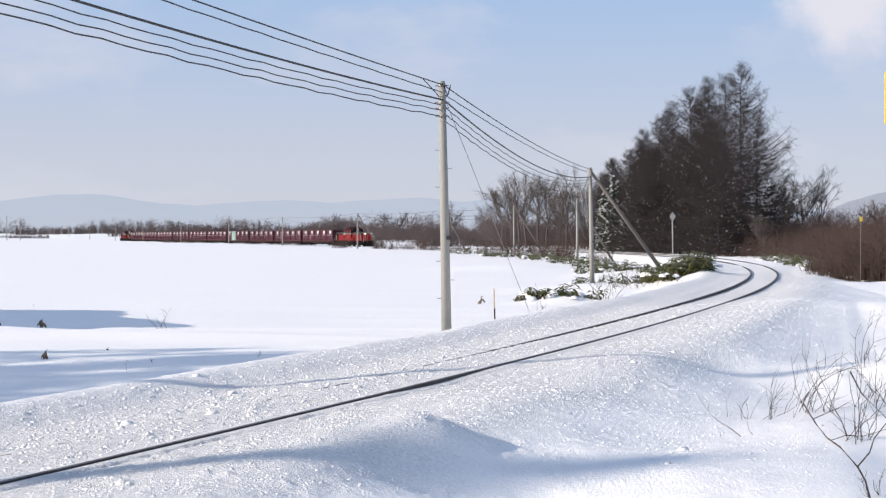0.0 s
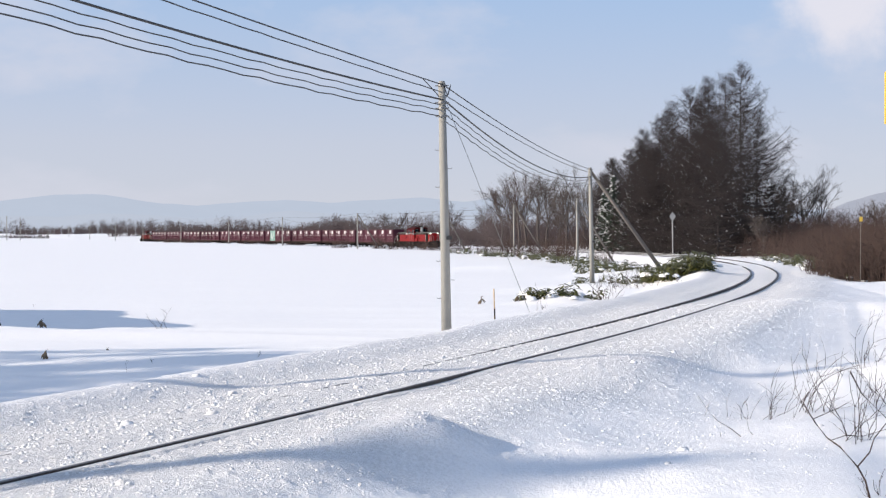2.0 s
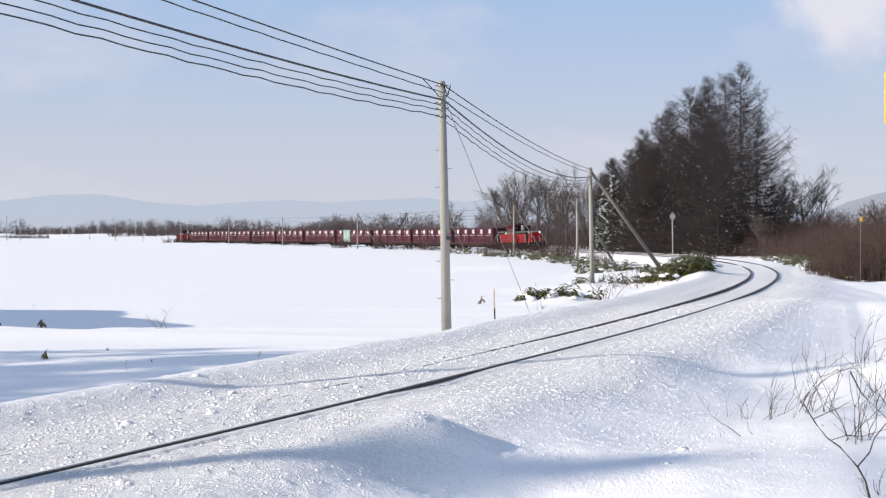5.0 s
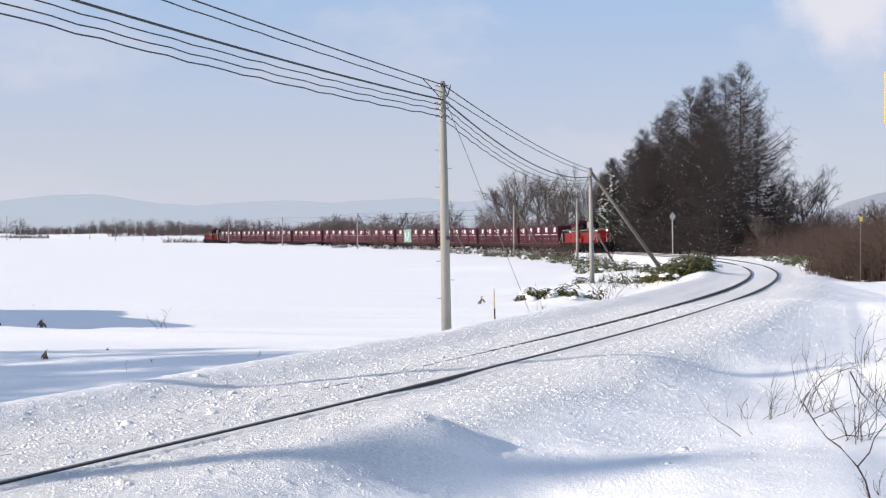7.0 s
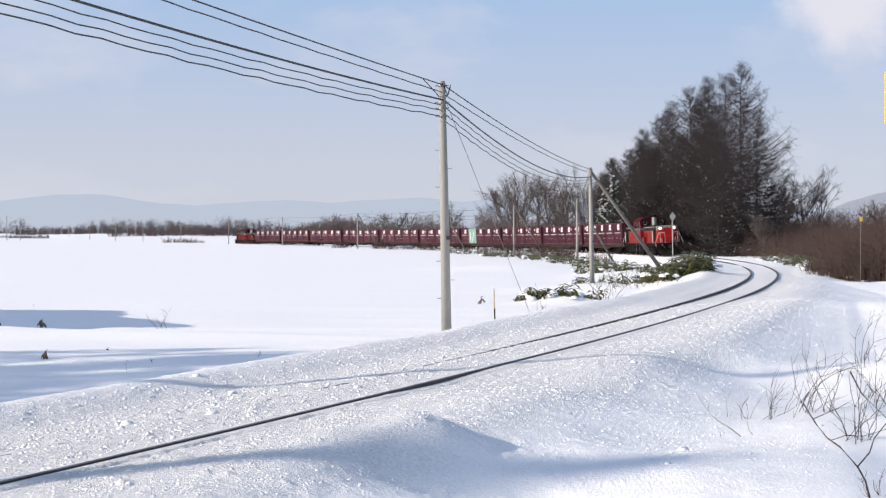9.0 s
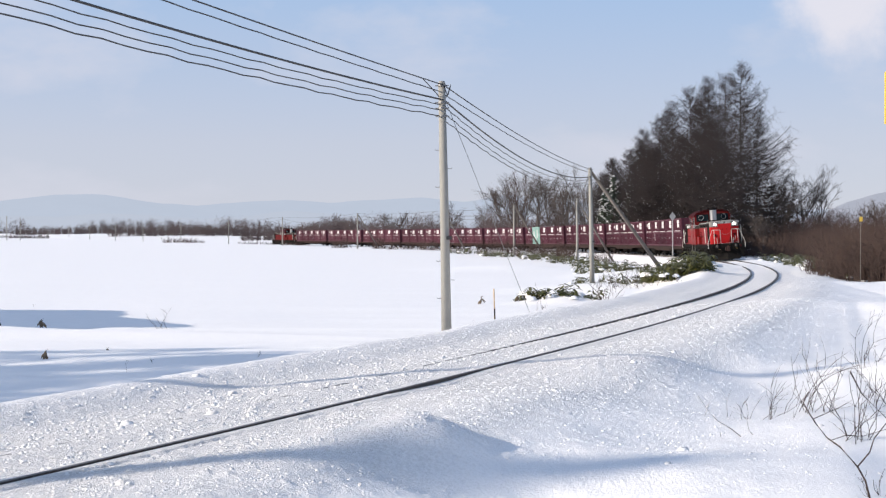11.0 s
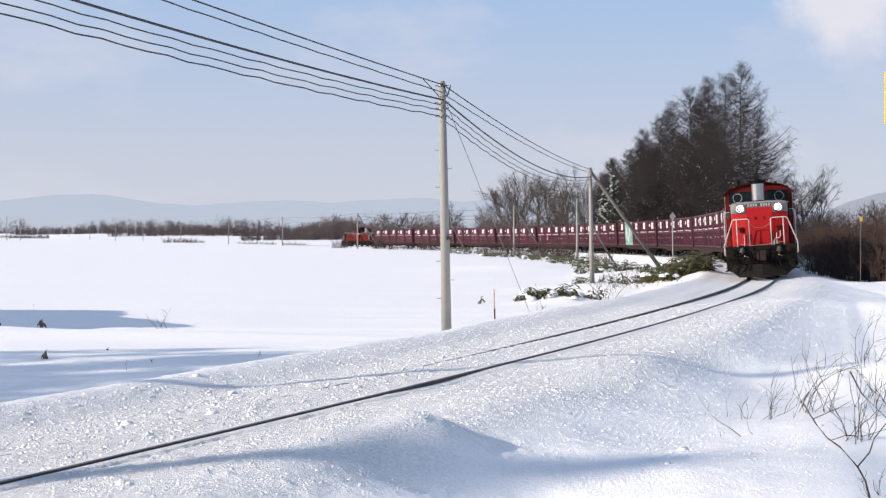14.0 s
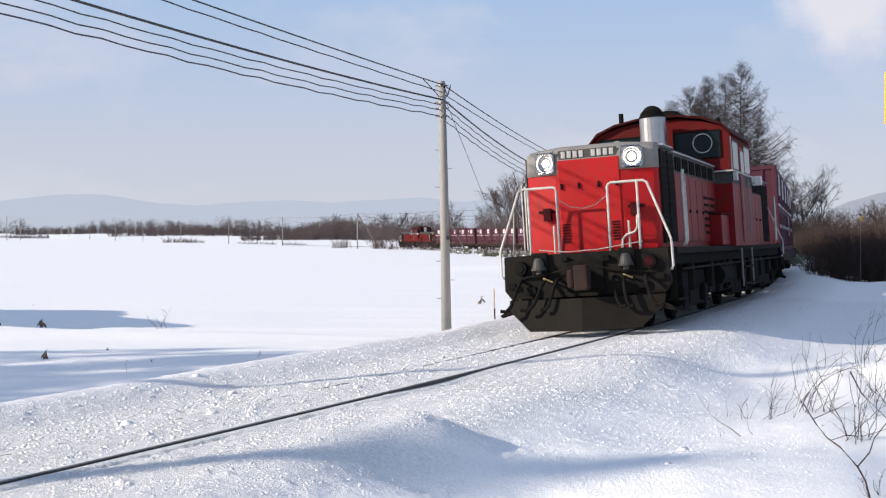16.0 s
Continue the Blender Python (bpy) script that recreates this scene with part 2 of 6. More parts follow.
# ---- building helpers ----
def link(name, verts, faces, material, parent=None, label="", smooth=False):
    me = bpy.data.meshes.new(name)
    me.from_pydata(verts, [], faces)
    me.update()
    if smooth:
        me.polygons.foreach_set("use_smooth", [True] * len(me.polygons))
    me.materials.append(material)
    ob = new(name, me)
    ob.parent = parent
    if label:
        ob["label"] = label
    return ob


def part(name, bm, material, parent=None, label="", smooth=False):
    me = bpy.data.meshes.new(name)
    if smooth:
        for f in bm.faces:
            f.smooth = True
    bm.to_mesh(me)
    bm.free()
    me.materials.append(material)
    ob = new(name, me)
    ob.parent = parent
    if label:
        ob["label"] = label
    return ob


def share(name, me, parent, m=None):
    """A further part on a mesh that is already there."""
    ob = new(name, me)
    ob.parent = parent
    if m is not None:
        ob.matrix_basis = m
    return ob


def thing(name, label, category, group="", kind=""):
    return tagged(new(name), label, category, group, kind)


def box(bm, x0, x1, y0, y1, z0, z1, bevel=0.0, m=None):
    r = bmesh.ops.create_cube(bm, size=1.0)
    t = Matrix.Translation(((x0 + x1) / 2, (y0 + y1) / 2, (z0 + z1) / 2)) @ Matrix.Diagonal((x1 - x0, y1 - y0, z1 - z0, 1))
    bmesh.ops.transform(bm, matrix=(m @ t) if m is not None else t, verts=r["verts"])
    if bevel:
        edges = list({e for v in r["verts"] for e in v.link_edges})
        bmesh.ops.bevel(bm, geom=edges, offset=bevel, segments=2, profile=0.6, affect="EDGES")
    return bm


def boxes(*rows, bevel=0.0):
    bm = bmesh.new()
    for r in rows:
        box(bm, *r, bevel=bevel)
    return bm


def extrude(bm, profile, x0, x1, axis="x"):
    """A closed profile (a, b) drawn out along an axis."""
    def at(a, b, t):
        return (t, a, b) if axis == "x" else (a, t, b) if axis == "y" else (a, b, t)
    p = [bm.verts.new(at(a, b, x0)) for a, b in profile]
    q = [bm.verts.new(at(a, b, x1)) for a, b in profile]
    n = len(p)
    for i in range(n):
        bm.faces.new((p[i], p[(i + 1) % n], q[(i + 1) % n], q[i]))
    bm.faces.new(p[::-1])
    bm.faces.new(q)
    bmesh.ops.recalc_face_normals(bm, faces=bm.faces)
    return bm


def tube(bm, path, r0, r1=None, sides=8, cap=True):
    """A round bar along a path of points."""
    r1 = r0 if r1 is None else r1
    pts = [Vector(p) for p in path]
    rings = []
    for i, p in enumerate(pts):
        d = (pts[min(i + 1, len(pts) - 1)] - pts[max(i - 1, 0)]).normalized()
        a = d.orthogonal().normalized() if abs(d.z) > 0.95 else d.cross(Vector((0, 0, 1))).normalized()
        b = d.cross(a)
        r = r0 + (r1 - r0) * i / (len(pts) - 1)
        rings.append([bm.verts.new(p + r * (math.cos(k * math.tau / sides) * a + math.sin(k * math.tau / sides) * b)) for k in range(sides)])
    for u, v in zip(rings, rings[1:]):
        for k in range(sides):
            bm.faces.new((u[k], u[(k + 1) % sides], v[(k + 1) % sides], v[k]))
    if cap:
        bm.faces.new(rings[0][::-1])
        bm.faces.new(rings[-1])
    bmesh.ops.recalc_face_normals(bm, faces=bm.faces)
    return bm


class Twigs:
    """Branch work gathered as plain lists, three-sided and tapering."""
    def __init__(self):
        self.v, self.f = [], []

    def limb(self, path, r0, r1, sides=3):
        rows = []
        n = len(path)
        for i, p in enumerate(path):
            d = (path[min(i + 1, n - 1)] - path[max(i - 1, 0)])
            d = d.normalized() if d.length > 1e-9 else Vector((0, 0, 1))
            a = d.orthogonal().normalized()
            b = d.cross(a)
            r = r0 + (r1 - r0) * i / (n - 1)
            base = len(self.v)
            if i == n - 1 and r1 <= 0:
                self.v.append(tuple(p))
                rows.append([base] * sides)
            else:
                for k in range(sides):
                    w = k * math.tau / sides
                    self.v.append(tuple(p + r * (math.cos(w) * a + math.sin(w) * b)))
                rows.append(list(range(base, base + sides)))
        for u, w in zip(rows, rows[1:]):
            for k in range(sides):
                j = (k + 1) % sides
                if w[0] == w[1]:
                    self.f.append((u[k], u[j], w[0]))
                else:
                    self.f.append((u[k], u[j], w[j], w[k]))

    def spike(self, p, q, r):
        d = q - p
        a = d.orthogonal().normalized() * r
        b = d.normalized().cross(a)
        i = len(self.v)
        self.v += [tuple(p + a), tuple(p - a * 0.5 + b * 0.87), tuple(p - a * 0.5 - b * 0.87), tuple(q)]
        self.f += [(i, i + 1, i + 3), (i + 1, i + 2, i + 3), (i + 2, i, i + 3)]

    def blade(self, p, q, w, rnd):
        d = q - p
        a = Vector((rnd.gauss(0, 1), rnd.gauss(0, 1), rnd.gauss(0, 1))).cross(d).normalized() * w / 2
        i = len(self.v)
        self.v += [tuple(p + a), tuple(p - a), tuple(q)]
        self.f.append((i, i + 1, i + 2))

    def pillow(self, p, r, rnd):
        i = len(self.v)
        k = 7
        for ring, (w, z) in enumerate(((1.0, -0.25), (0.95, 0.1), (0.55, 0.42))):
            for q in range(k):
                a = q * math.tau / k
                m = r * w * rnd.uniform(0.85, 1.2)
                self.v.append((p.x + m * math.cos(a), p.y + m * math.sin(a), p.z + r * z))
        self.v.append((p.x, p.y, p.z + r * 0.5))
        for ring in range(2):
            for q in range(k):
                j = (q + 1) % k
                b = i + ring * k
                self.f.append((b + q, b + j, b + k + j, b + k + q))
        for q in range(k):
            self.f.append((i + 2 * k + q, i + 2 * k + (q + 1) % k, i + 3 * k))

    def leaf(self, p, way, up, length, width):
        way = way.normalized()
        side = way.cross(up).normalized() * width / 2
        mid = p + way * length * 0.5 + up * length * 0.06
        tip = p + way * length - up * length * 0.12
        i = len(self.v)
        self.v += [tuple(p), tuple(mid + side - up * width * 0.18), tuple(mid), tuple(mid - side - up * width * 0.18), tuple(tip)]
        self.f += [(i, i + 1, i + 2), (i, i + 2, i + 3), (i + 1, i + 4, i + 2), (i + 2, i + 4, i + 3)]


def fbm(x, y, scale, octaves=4, seed=0, gain=0.5):
    """Smooth noise on numpy arrays, about -1 to 1."""
    out, amp, tot = np.zeros_like(x, dtype=float), 1.0, 0.0
    for o in range(octaves):
        u, v = x / scale + 17.3 * o + seed * 5.1, y / scale - 9.7 * o + seed * 3.3
        i, j = np.floor(u), np.floor(v)
        a, b = u - i, v - j
        a, b = a * a * (3 - 2 * a), b * b * (3 - 2 * b)

        def h(p, q):
            k = (p.astype(np.int64) * 374761393 + q.astype(np.int64) * 668265263 + (seed * 31 + o) * 974634) & 0x7FFFFFFF
            k = ((k ^ (k >> 13)) * 1274126177) & 0x7FFFFFFF
            k = k ^ (k >> 16)
            return (k & 0xFFFF) / 32767.5 - 1.0
        n = (h(i, j) * (1 - a) + h(i + 1, j) * a) * (1 - b) + (h(i, j + 1) * (1 - a) + h(i + 1, j + 1) * a) * b
        out += amp * n
        tot += amp
        amp *= gain
        scale = scale / 2
    return out / tot


def smooth01(a, b, x):
    t = np.clip((x - a) / (b - a), 0, 1)
    return t * t * (3 - 2 * t)

# ---- the line of the track ----
BEND_S = [0, 12, 24, 36, 48, 60, 75, 90, 110, 130, 150, 175, 200, 225, 250, 275, 300, 340, 400, 500, 600]
BEND = [0.00772, 0.00773, 0.00769, 0.00775, 0.00642, 0.00443, 0.00341, 0.00372, 0.00338, 0.00366, 0.00432, 0.00346, 0.00316, 0.0033,
        0.00336, 0.00341, 0.00116, -0.00022, 0.00003, -0.00002, -0.00007]
RISE = [0.005, -0.029, -0.416, -0.743, -1.124, -1.270, -1.363, -1.484, -1.562, -1.617, -1.671]   # every 60 m
LS = np.arange(0.0, 640.5, 1.0)
_k = np.interp(LS, BEND_S, BEND)
LT = 0.76470 + np.concatenate([[0], np.cumsum((_k[1:] + _k[:-1]) / 2)])
LX = -29.372 + np.concatenate([[0], np.cumsum((np.cos(LT[1:]) + np.cos(LT[:-1])) / 2)])
LY = -27.715 + np.concatenate([[0], np.cumsum((np.sin(LT[1:]) + np.sin(LT[:-1])) / 2)])
LZ = np.interp(LS, np.arange(11) * 60.0, RISE)
LZ = np.convolve(np.pad(LZ, 12, mode="edge"), np.ones(25) / 25, mode="valid")
LC = np.radians(5.3) * np.clip(_k / 0.006, 0, 1.0)
HALF = 1.13 / 2


def line(s, lat=0.0, up=0.0):
    """A point at arc length s, lat to the outside of the bend, up above the rails."""
    x, y, t, z, c = (np.interp(s, LS, q) for q in (LX, LY, LT, LZ, LC))
    a, u = lat * np.cos(c) - up * np.sin(c), lat * np.sin(c) + up * np.cos(c)
    return x + a * np.sin(t), y - a * np.cos(t), z + u


def beside(x, y):
    """Arc length and offset from the centre line for arrays of places."""
    x, y = np.atleast_1d(np.asarray(x, float)), np.atleast_1d(np.asarray(y, float))
    so, lo = np.empty_like(x), np.empty_like(x)
    cx, cy, cs = LX[::4], LY[::4], LS[::4]
    for i in range(0, len(x), 40000):
        a, b = x[i:i + 40000], y[i:i + 40000]
        j = np.argmin((a[:, None] - cx[None]) ** 2 + (b[:, None] - cy[None]) ** 2, axis=1)
        s = cs[j]
        for _ in range(3):
            px, py, t = np.interp(s, LS, LX), np.interp(s, LS, LY), np.interp(s, LS, LT)
            s = np.clip(s + (a - px) * np.cos(t) + (b - py) * np.sin(t), 0, 640)
        px, py, t = np.interp(s, LS, LX), np.interp(s, LS, LY), np.interp(s, LS, LT)
        so[i:i + 40000] = s
        lo[i:i + 40000] = (a - px) * np.sin(t) - (b - py) * np.cos(t)
    return so, lo


# snow heaps and hollows: x, y, radius across, radius along, height
# the first four, out of view, are added to cast shade on the field
HEAPS = [(-18.6, 34.9, 2.2, 2.3, 4.5), (-20.1, 37.7, 2.2, 2.3, 4.0), (-21.7, 40.5, 2.2, 2.3, 4.0), (-23.2, 43.3, 2.2, 2.3, 4.6), (0.1, 8.15, 0.7, 0.38, -0.17), (2.0, 9.0, 1.2, 0.8, 0.09), (5.2, 16.1, 1.2, 1.2, -0.11), (3.6, 15.4, 1.0, 1.6, -0.19), (4.7, 50.3, 1.5, 1.0, 0.34), (1.6, 9.0, 0.9, 0.8, 0.05), (7.4, 53.5, 1.9, 1.5, 0.42), (3.9, 10.6, 1.4, 1.2, 0.16), (5.6, 15.5, 1.6, 1.3, 0.28),
         (10.2, 27.0, 2.2, 3.0, 0.26), (15.0, 40.0, 2.6, 3.5, 0.30), (1.9, 12.6, 1.5, 0.9, -0.14), (2.4, 7.6, 0.8, 0.7, 0.10), (7.2, 61.0, 3.2, 2.6, 0.35),
         (9.6, 57.5, 2.6, 2.0, 0.45), (12.6, 78.0, 4.0, 5.0, 0.45), (5.0, 96.0, 5.0, 4.0, 0.35), (-7.9, 33.6, 4.0, 1.1, 0.22), (-3.0, 27.5, 4.5, 0.9, 0.16),
         (-9.8, 23.6, 4.0, 0.7, 0.15), (-3.0, 33.2, 3.4, 0.28, 0.08), (-5.2, 36.4, 7.0, 0.26, 0.07), (-1.0, 31.0, 3.0, 0.22, 0.06), (-13.4, 33.6, 3.0, 0.9, 0.35)]


def ground_z(x, y):
    x, y = np.atleast_1d(np.asarray(x, float)), np.atleast_1d(np.asarray(y, float))
    s, l = beside(x, y)
    zt, c = np.interp(s, LS, LZ), np.interp(s, LS, LC)
    d = np.hypot(x, y)
    near = 1 - smooth01(45, 120, d)
    # open field on the inside of the bend, level ground outside it
    field = -1.22 + 0.05 * fbm(x, y, 14.0, 3, 1) + 0.085 * fbm(x * 0.22, y, 2.2, 3, 2) * near + 0.06 * np.clip(fbm(x * 0.15, y, 3.5, 2, 15) - 0.2, 0, 1)
    field = field + 2.5 * smooth01(545, 770, d)
    bank = zt - 0.06 - 0.10 * (1 - smooth01(3.5, 7.5, l)) + 0.16 * fbm(x, y, 6.0, 4, 3) * (0.3 + 0.7 * smooth01(2.0, 5.0, l)) + 0.05 * fbm(x, y, 1.3, 3, 4) * near
    bank = bank + (-1.0 - zt) * smooth01(14, 60, l) + 2.3 * smooth01(545, 770, d)
    edge = 2.35 + 0.35 * fbm(s, l * 0, 5.0, 2, 6)
    down = smooth01(edge, edge + 3.2, -l)
    z = np.where(l > 0, bank, zt * (1 - down) + field * down)
    # the swept track bed, tipped with the rails
    bed = np.clip(l, -2.6, 2.2) * np.sin(c)
    w = 1 - np.where(l > 0, smooth01(1.5, 3.9, l), smooth01(1.7, 2.9, -l))
    z = z * (1 - w) + (zt + bed - 0.022 + 0.027 * (1 - smooth01(14, 28, d)) * smooth01(-0.1, 0.4, -l)) * w
    z = z + 0.06 * np.exp(-((np.abs(l) - 2.1) / 0.45) ** 2) * (0.6 + 0.6 * fbm(x, y, 1.1, 2, 7)) * np.where(l > 0, 0.3, 1.0)
    for side in (-1, 1):
        # the flange ways beside the rail heads
        g = 0.5 + 0.5 * smooth01(20, 50, d) if side < 0 else 1.0
        z = z - (0.024 if side > 0 else 0.035 * smooth01(11, 24, d)) * g * np.exp(-((l - side * (HALF - 0.065)) / 0.028) ** 4)
    # clods thrown up by the plough
    rough = np.exp(-(np.abs(l + 0.3) / 2.7) ** 6) + 0.62 * smooth01(1.6, 2.4, l) * (1 - smooth01(3.4, 5.6 + fbm(x, y, 1.6, 2, 17), l))
    patch = (0.55 + 0.6 * np.clip(fbm(x, y, 0.9, 2, 14) + 0.3, 0, 1)) * (1 - 0.75 * smooth01(26, 60, d)) * (1 - smooth01(1.2, 1.9, np.abs(l)) * 0.25)
    clod = np.clip(fbm(x, y, 0.11, 2, 8), -0.3, 1) * 0.016 + np.clip(fbm(x, y, 0.13, 2, 9) - 0.5, 0, 1) * 0.085
    z = z + near * rough * patch * clod
    top = zt + bed
    z = np.where(np.abs(l - HALF) < 0.17, np.clip(z, top - 0.009, top - 0.002 + 0.004 * fbm(x, y, 0.25, 2, 16)), z)
    z = z - 0.045 * smooth01(25, 40, d) * np.exp(-(l / 1.25) ** 8)
    for hx, hy, ra, rb, h in HEAPS:
        q = ((x - hx) / ra) ** 2 + ((y - hy) / rb) ** 2
        z = z + h * np.exp(-q)
    # a wind-cut heap, gentle towards the sun and steep behind
    u = (x + 0.14) / np.where(x < -0.14, 0.50, 0.36)
    z = z + 0.17 * np.exp(-np.abs(u) ** 2.4 - np.abs((y - 8.85) / 0.40) ** 2.2)
    return z


def gz(x, y):
    return float(ground_z([x], [y])[0])


def build_ground():
    fine = np.radians(np.arange(69.6, 110.41, 0.10))
    rest = np.radians(np.arange(113.0, 427.0, 3.0))
    ang = np.concatenate([fine, rest])
    radii = [0.6]
    while radii[-1] < 4200:
        r = radii[-1]
        radii.append(r * (1.05 if r < 5.5 else 1.003 if r < 13 else 1.004 if r < 22 else 1.0055 if r < 40 else 1.011 if r < 150 else 1.03 if r < 700 else 1.1))
    rad = np.array(radii)
    a, r = np.meshgrid(ang, rad)
    x, y = (r * np.cos(a)).ravel(), (r * np.sin(a)).ravel()
    z = ground_z(x, y)
    n, m = len(ang), len(rad)
    i = np.arange(m - 1)[:, None] * n + np.arange(n)[None]
    j = np.arange(m - 1)[:, None] * n + (np.arange(n)[None] + 1) % n
    quads = np.stack([i, i + n, j + n, j], axis=-1).reshape(-1, 4)
    verts = np.concatenate([np.stack([x, y, z], 1), [[0, 0, gz(0, 0)]]])
    me = bpy.data.meshes.new("ground")
    tri = np.stack([np.full(n, len(verts) - 1), np.arange(n), (np.arange(n) + 1) % n], 1)
    me.vertices.add(len(verts))
    me.vertices.foreach_set("co", verts.ravel())
    loops = np.concatenate([quads.ravel(), tri.ravel()])
    me.loops.add(len(loops))
    me.loops.foreach_set("vertex_index", loops)
    me.polygons.add(len(quads) + n)
    me.polygons.foreach_set("loop_start", np.concatenate([np.arange(len(quads)) * 4, len(quads) * 4 + np.arange(n) * 3]))
    me.polygons.foreach_set("use_smooth", np.ones(len(quads) + n, bool))
    sg, lg = beside(verts[:, 0], verts[:, 1])
    swept = (np.exp(-(np.abs(lg + 0.3) / 2.7) ** 6) + 0.4 * smooth01(1.6, 2.6, lg) * (1 - smooth01(3.4, 6.0, lg))) * (1 - 0.5 * smooth01(40, 110, np.hypot(verts[:, 0], verts[:, 1])))
    me.attributes.new("swept", "FLOAT", "POINT").data.foreach_set("value", np.clip(swept, 0, 1).astype(np.float32))
    me.update(calc_edges=True)
    me.materials.append(M_SNOW)
    tagged(new("ground", me), "open snow-covered field and swept railway bed", "snow", kind="structure")


build_ground()


def build_rails():
    for side in (-1, 1):
        prof = [(-0.036, 0.0), (0.036, 0.0), (0.036, -0.035), (0.012, -0.05), (0.012, -0.13), (0.06, -0.15), (-0.06, -0.15), (-0.012, -0.13), (-0.012, -0.05), (-0.036, -0.035)]
        st = np.concatenate([np.arange(0, 220, 1.5), np.arange(220, 640, 5.0)])
        v, f = [], []
        for s in st:
            for a, b in prof:
                v.append(tuple(float(q) for q in line(s, side * HALF + a, b)))
        n = len(prof)
        for i in range(len(st) - 1):
            for k in range(n):
                f.append((i * n + k, i * n + (k + 1) % n, (i + 1) * n + (k + 1) % n, (i + 1) * n + k))
        rail = link("rail", v, f, M_RAIL)
        tagged(rail, "curved rusty steel rail in packed snow", "rail", "rails of the track", "structure")
        top, ft = [], []
        for s in st:
            top += [tuple(float(q) for q in line(s, side * HALF + a, 0.003)) for a in (-0.027, 0.027)]
        for i in range(len(st) - 1):
            ft.append((2 * i, 2 * i + 2, 2 * i + 3, 2 * i + 1))
        link("running_surface", top, ft, M_RAILTOP, rail, "worn bright top of the rail")


build_rails()


def build_hills():
    def ridge(name, label, material, dist, a0, a1, heights, seed, depth):
        n, rows = 160, 10
        v, f = [], []
        ang = np.linspace(a0, a1, n)
        top = np.interp(ang, np.linspace(a0, a1, len(heights)), heights)
        top = top + dist * 0.0016 * fbm(ang * 300, ang * 0, 9.0, 4, seed)
        for r in range(rows + 1):
            u = r / rows
            for a, h in zip(ang, top):
                dd = dist + depth * u
                wob = 1 + 0.12 * math.sin(a * 90 + r * 1.3) * (1 - u)
                v.append((dd * math.sin(a), dd * math.cos(a), -6 + (h + 6) * (u ** 0.8) * (wob if r < rows else 1)))
        for r in range(rows):
            for i in range(n - 1):
                k = r * n + i
                f.append((k, k + 1, k + n + 1, k + n))
        tagged(link(name, v, f, material, smooth=True), label, "hills", kind="structure")
    k = 1 / 2266.0
    d = 3900.0
    far = [55, 62, 72, 74, 62, 52, 60, 66, 60, 66, 72, 62, 74, 62, 66, 60, 52, 50, 46, 44, 42, 40]
    ridge("backdrop_hills", "pale blue wooded mountain ridge with painted haze", M_HILL, d, math.atan(-860 * k), math.atan(860 * k), [q * d * k for q in far], 3, 400)
    mid = [28, 34, 30, 40, 36, 26, 34, 44, 40, 34, 44, 38, 46, 52, 40, 30, 34, 26, 22, 20]
    ridge("backdrop_foothills", "pale blue-grey wooded foothills with painted haze", M_HILLMID, 3300.0, math.atan(-860 * k), math.atan(700 * k), [q * 3300 * k for q in mid], 9, 350)
    d2 = 2600.0
    near = [8, 14, 36, 60, 76, 84, 90]
    ridge("backdrop_slope", "grey-blue wooded hillside with light painted haze", M_HILLN, d2, math.atan(560 * k), math.atan(880 * k), [q * d2 * k for q in near], 5, 300)


build_hills()

# ---- telegraph poles and wires ----
# x, y, ground z, height, lean of the top, strut foot (dx, dy) or none
POLES = [(-13.2, -1.0, 0.0, 6.34, 0.0, None), (0.10, 31.8, -1.10, 6.34, -0.13, None), (7.86, 67.3, -1.42, 6.34, -0.14, (4.75, 3.0)), (12.7, 121.0, -1.5, 6.3, -0.05, (3.9, 2.0)),
         (8.45, 152.0, -1.3, 6.2, -0.05, (4.1, 2.5)), (0.2, 188.0, -1.3, 6.2, 0.0, (3.4, 2.0)), (-14.9, 223.0, -1.3, 6.3, 0.0, (4.0, 2.0)), (-35.1, 280.0, -1.3, 6.4, 0.0, None),
         (-54.4, 325.0, -1.3, 6.3, 0.0, None), (-79.0, 386.0, -1.3, 6.2, 0.0, None), (-104.0, 444.0, -1.3, 6.3, 0.0, None), (-131.0, 512.0, -1.2, 6.3, 0.0, None), (-160, 580.0, -1.2, 6.3, 0.0, None),
         (-190.0, 650.0, -1.1, 6.3, 0.0, None), (-222.0, 720.0, -1.1, 6.3, 0.0, None)]
POLE_TOPS = []


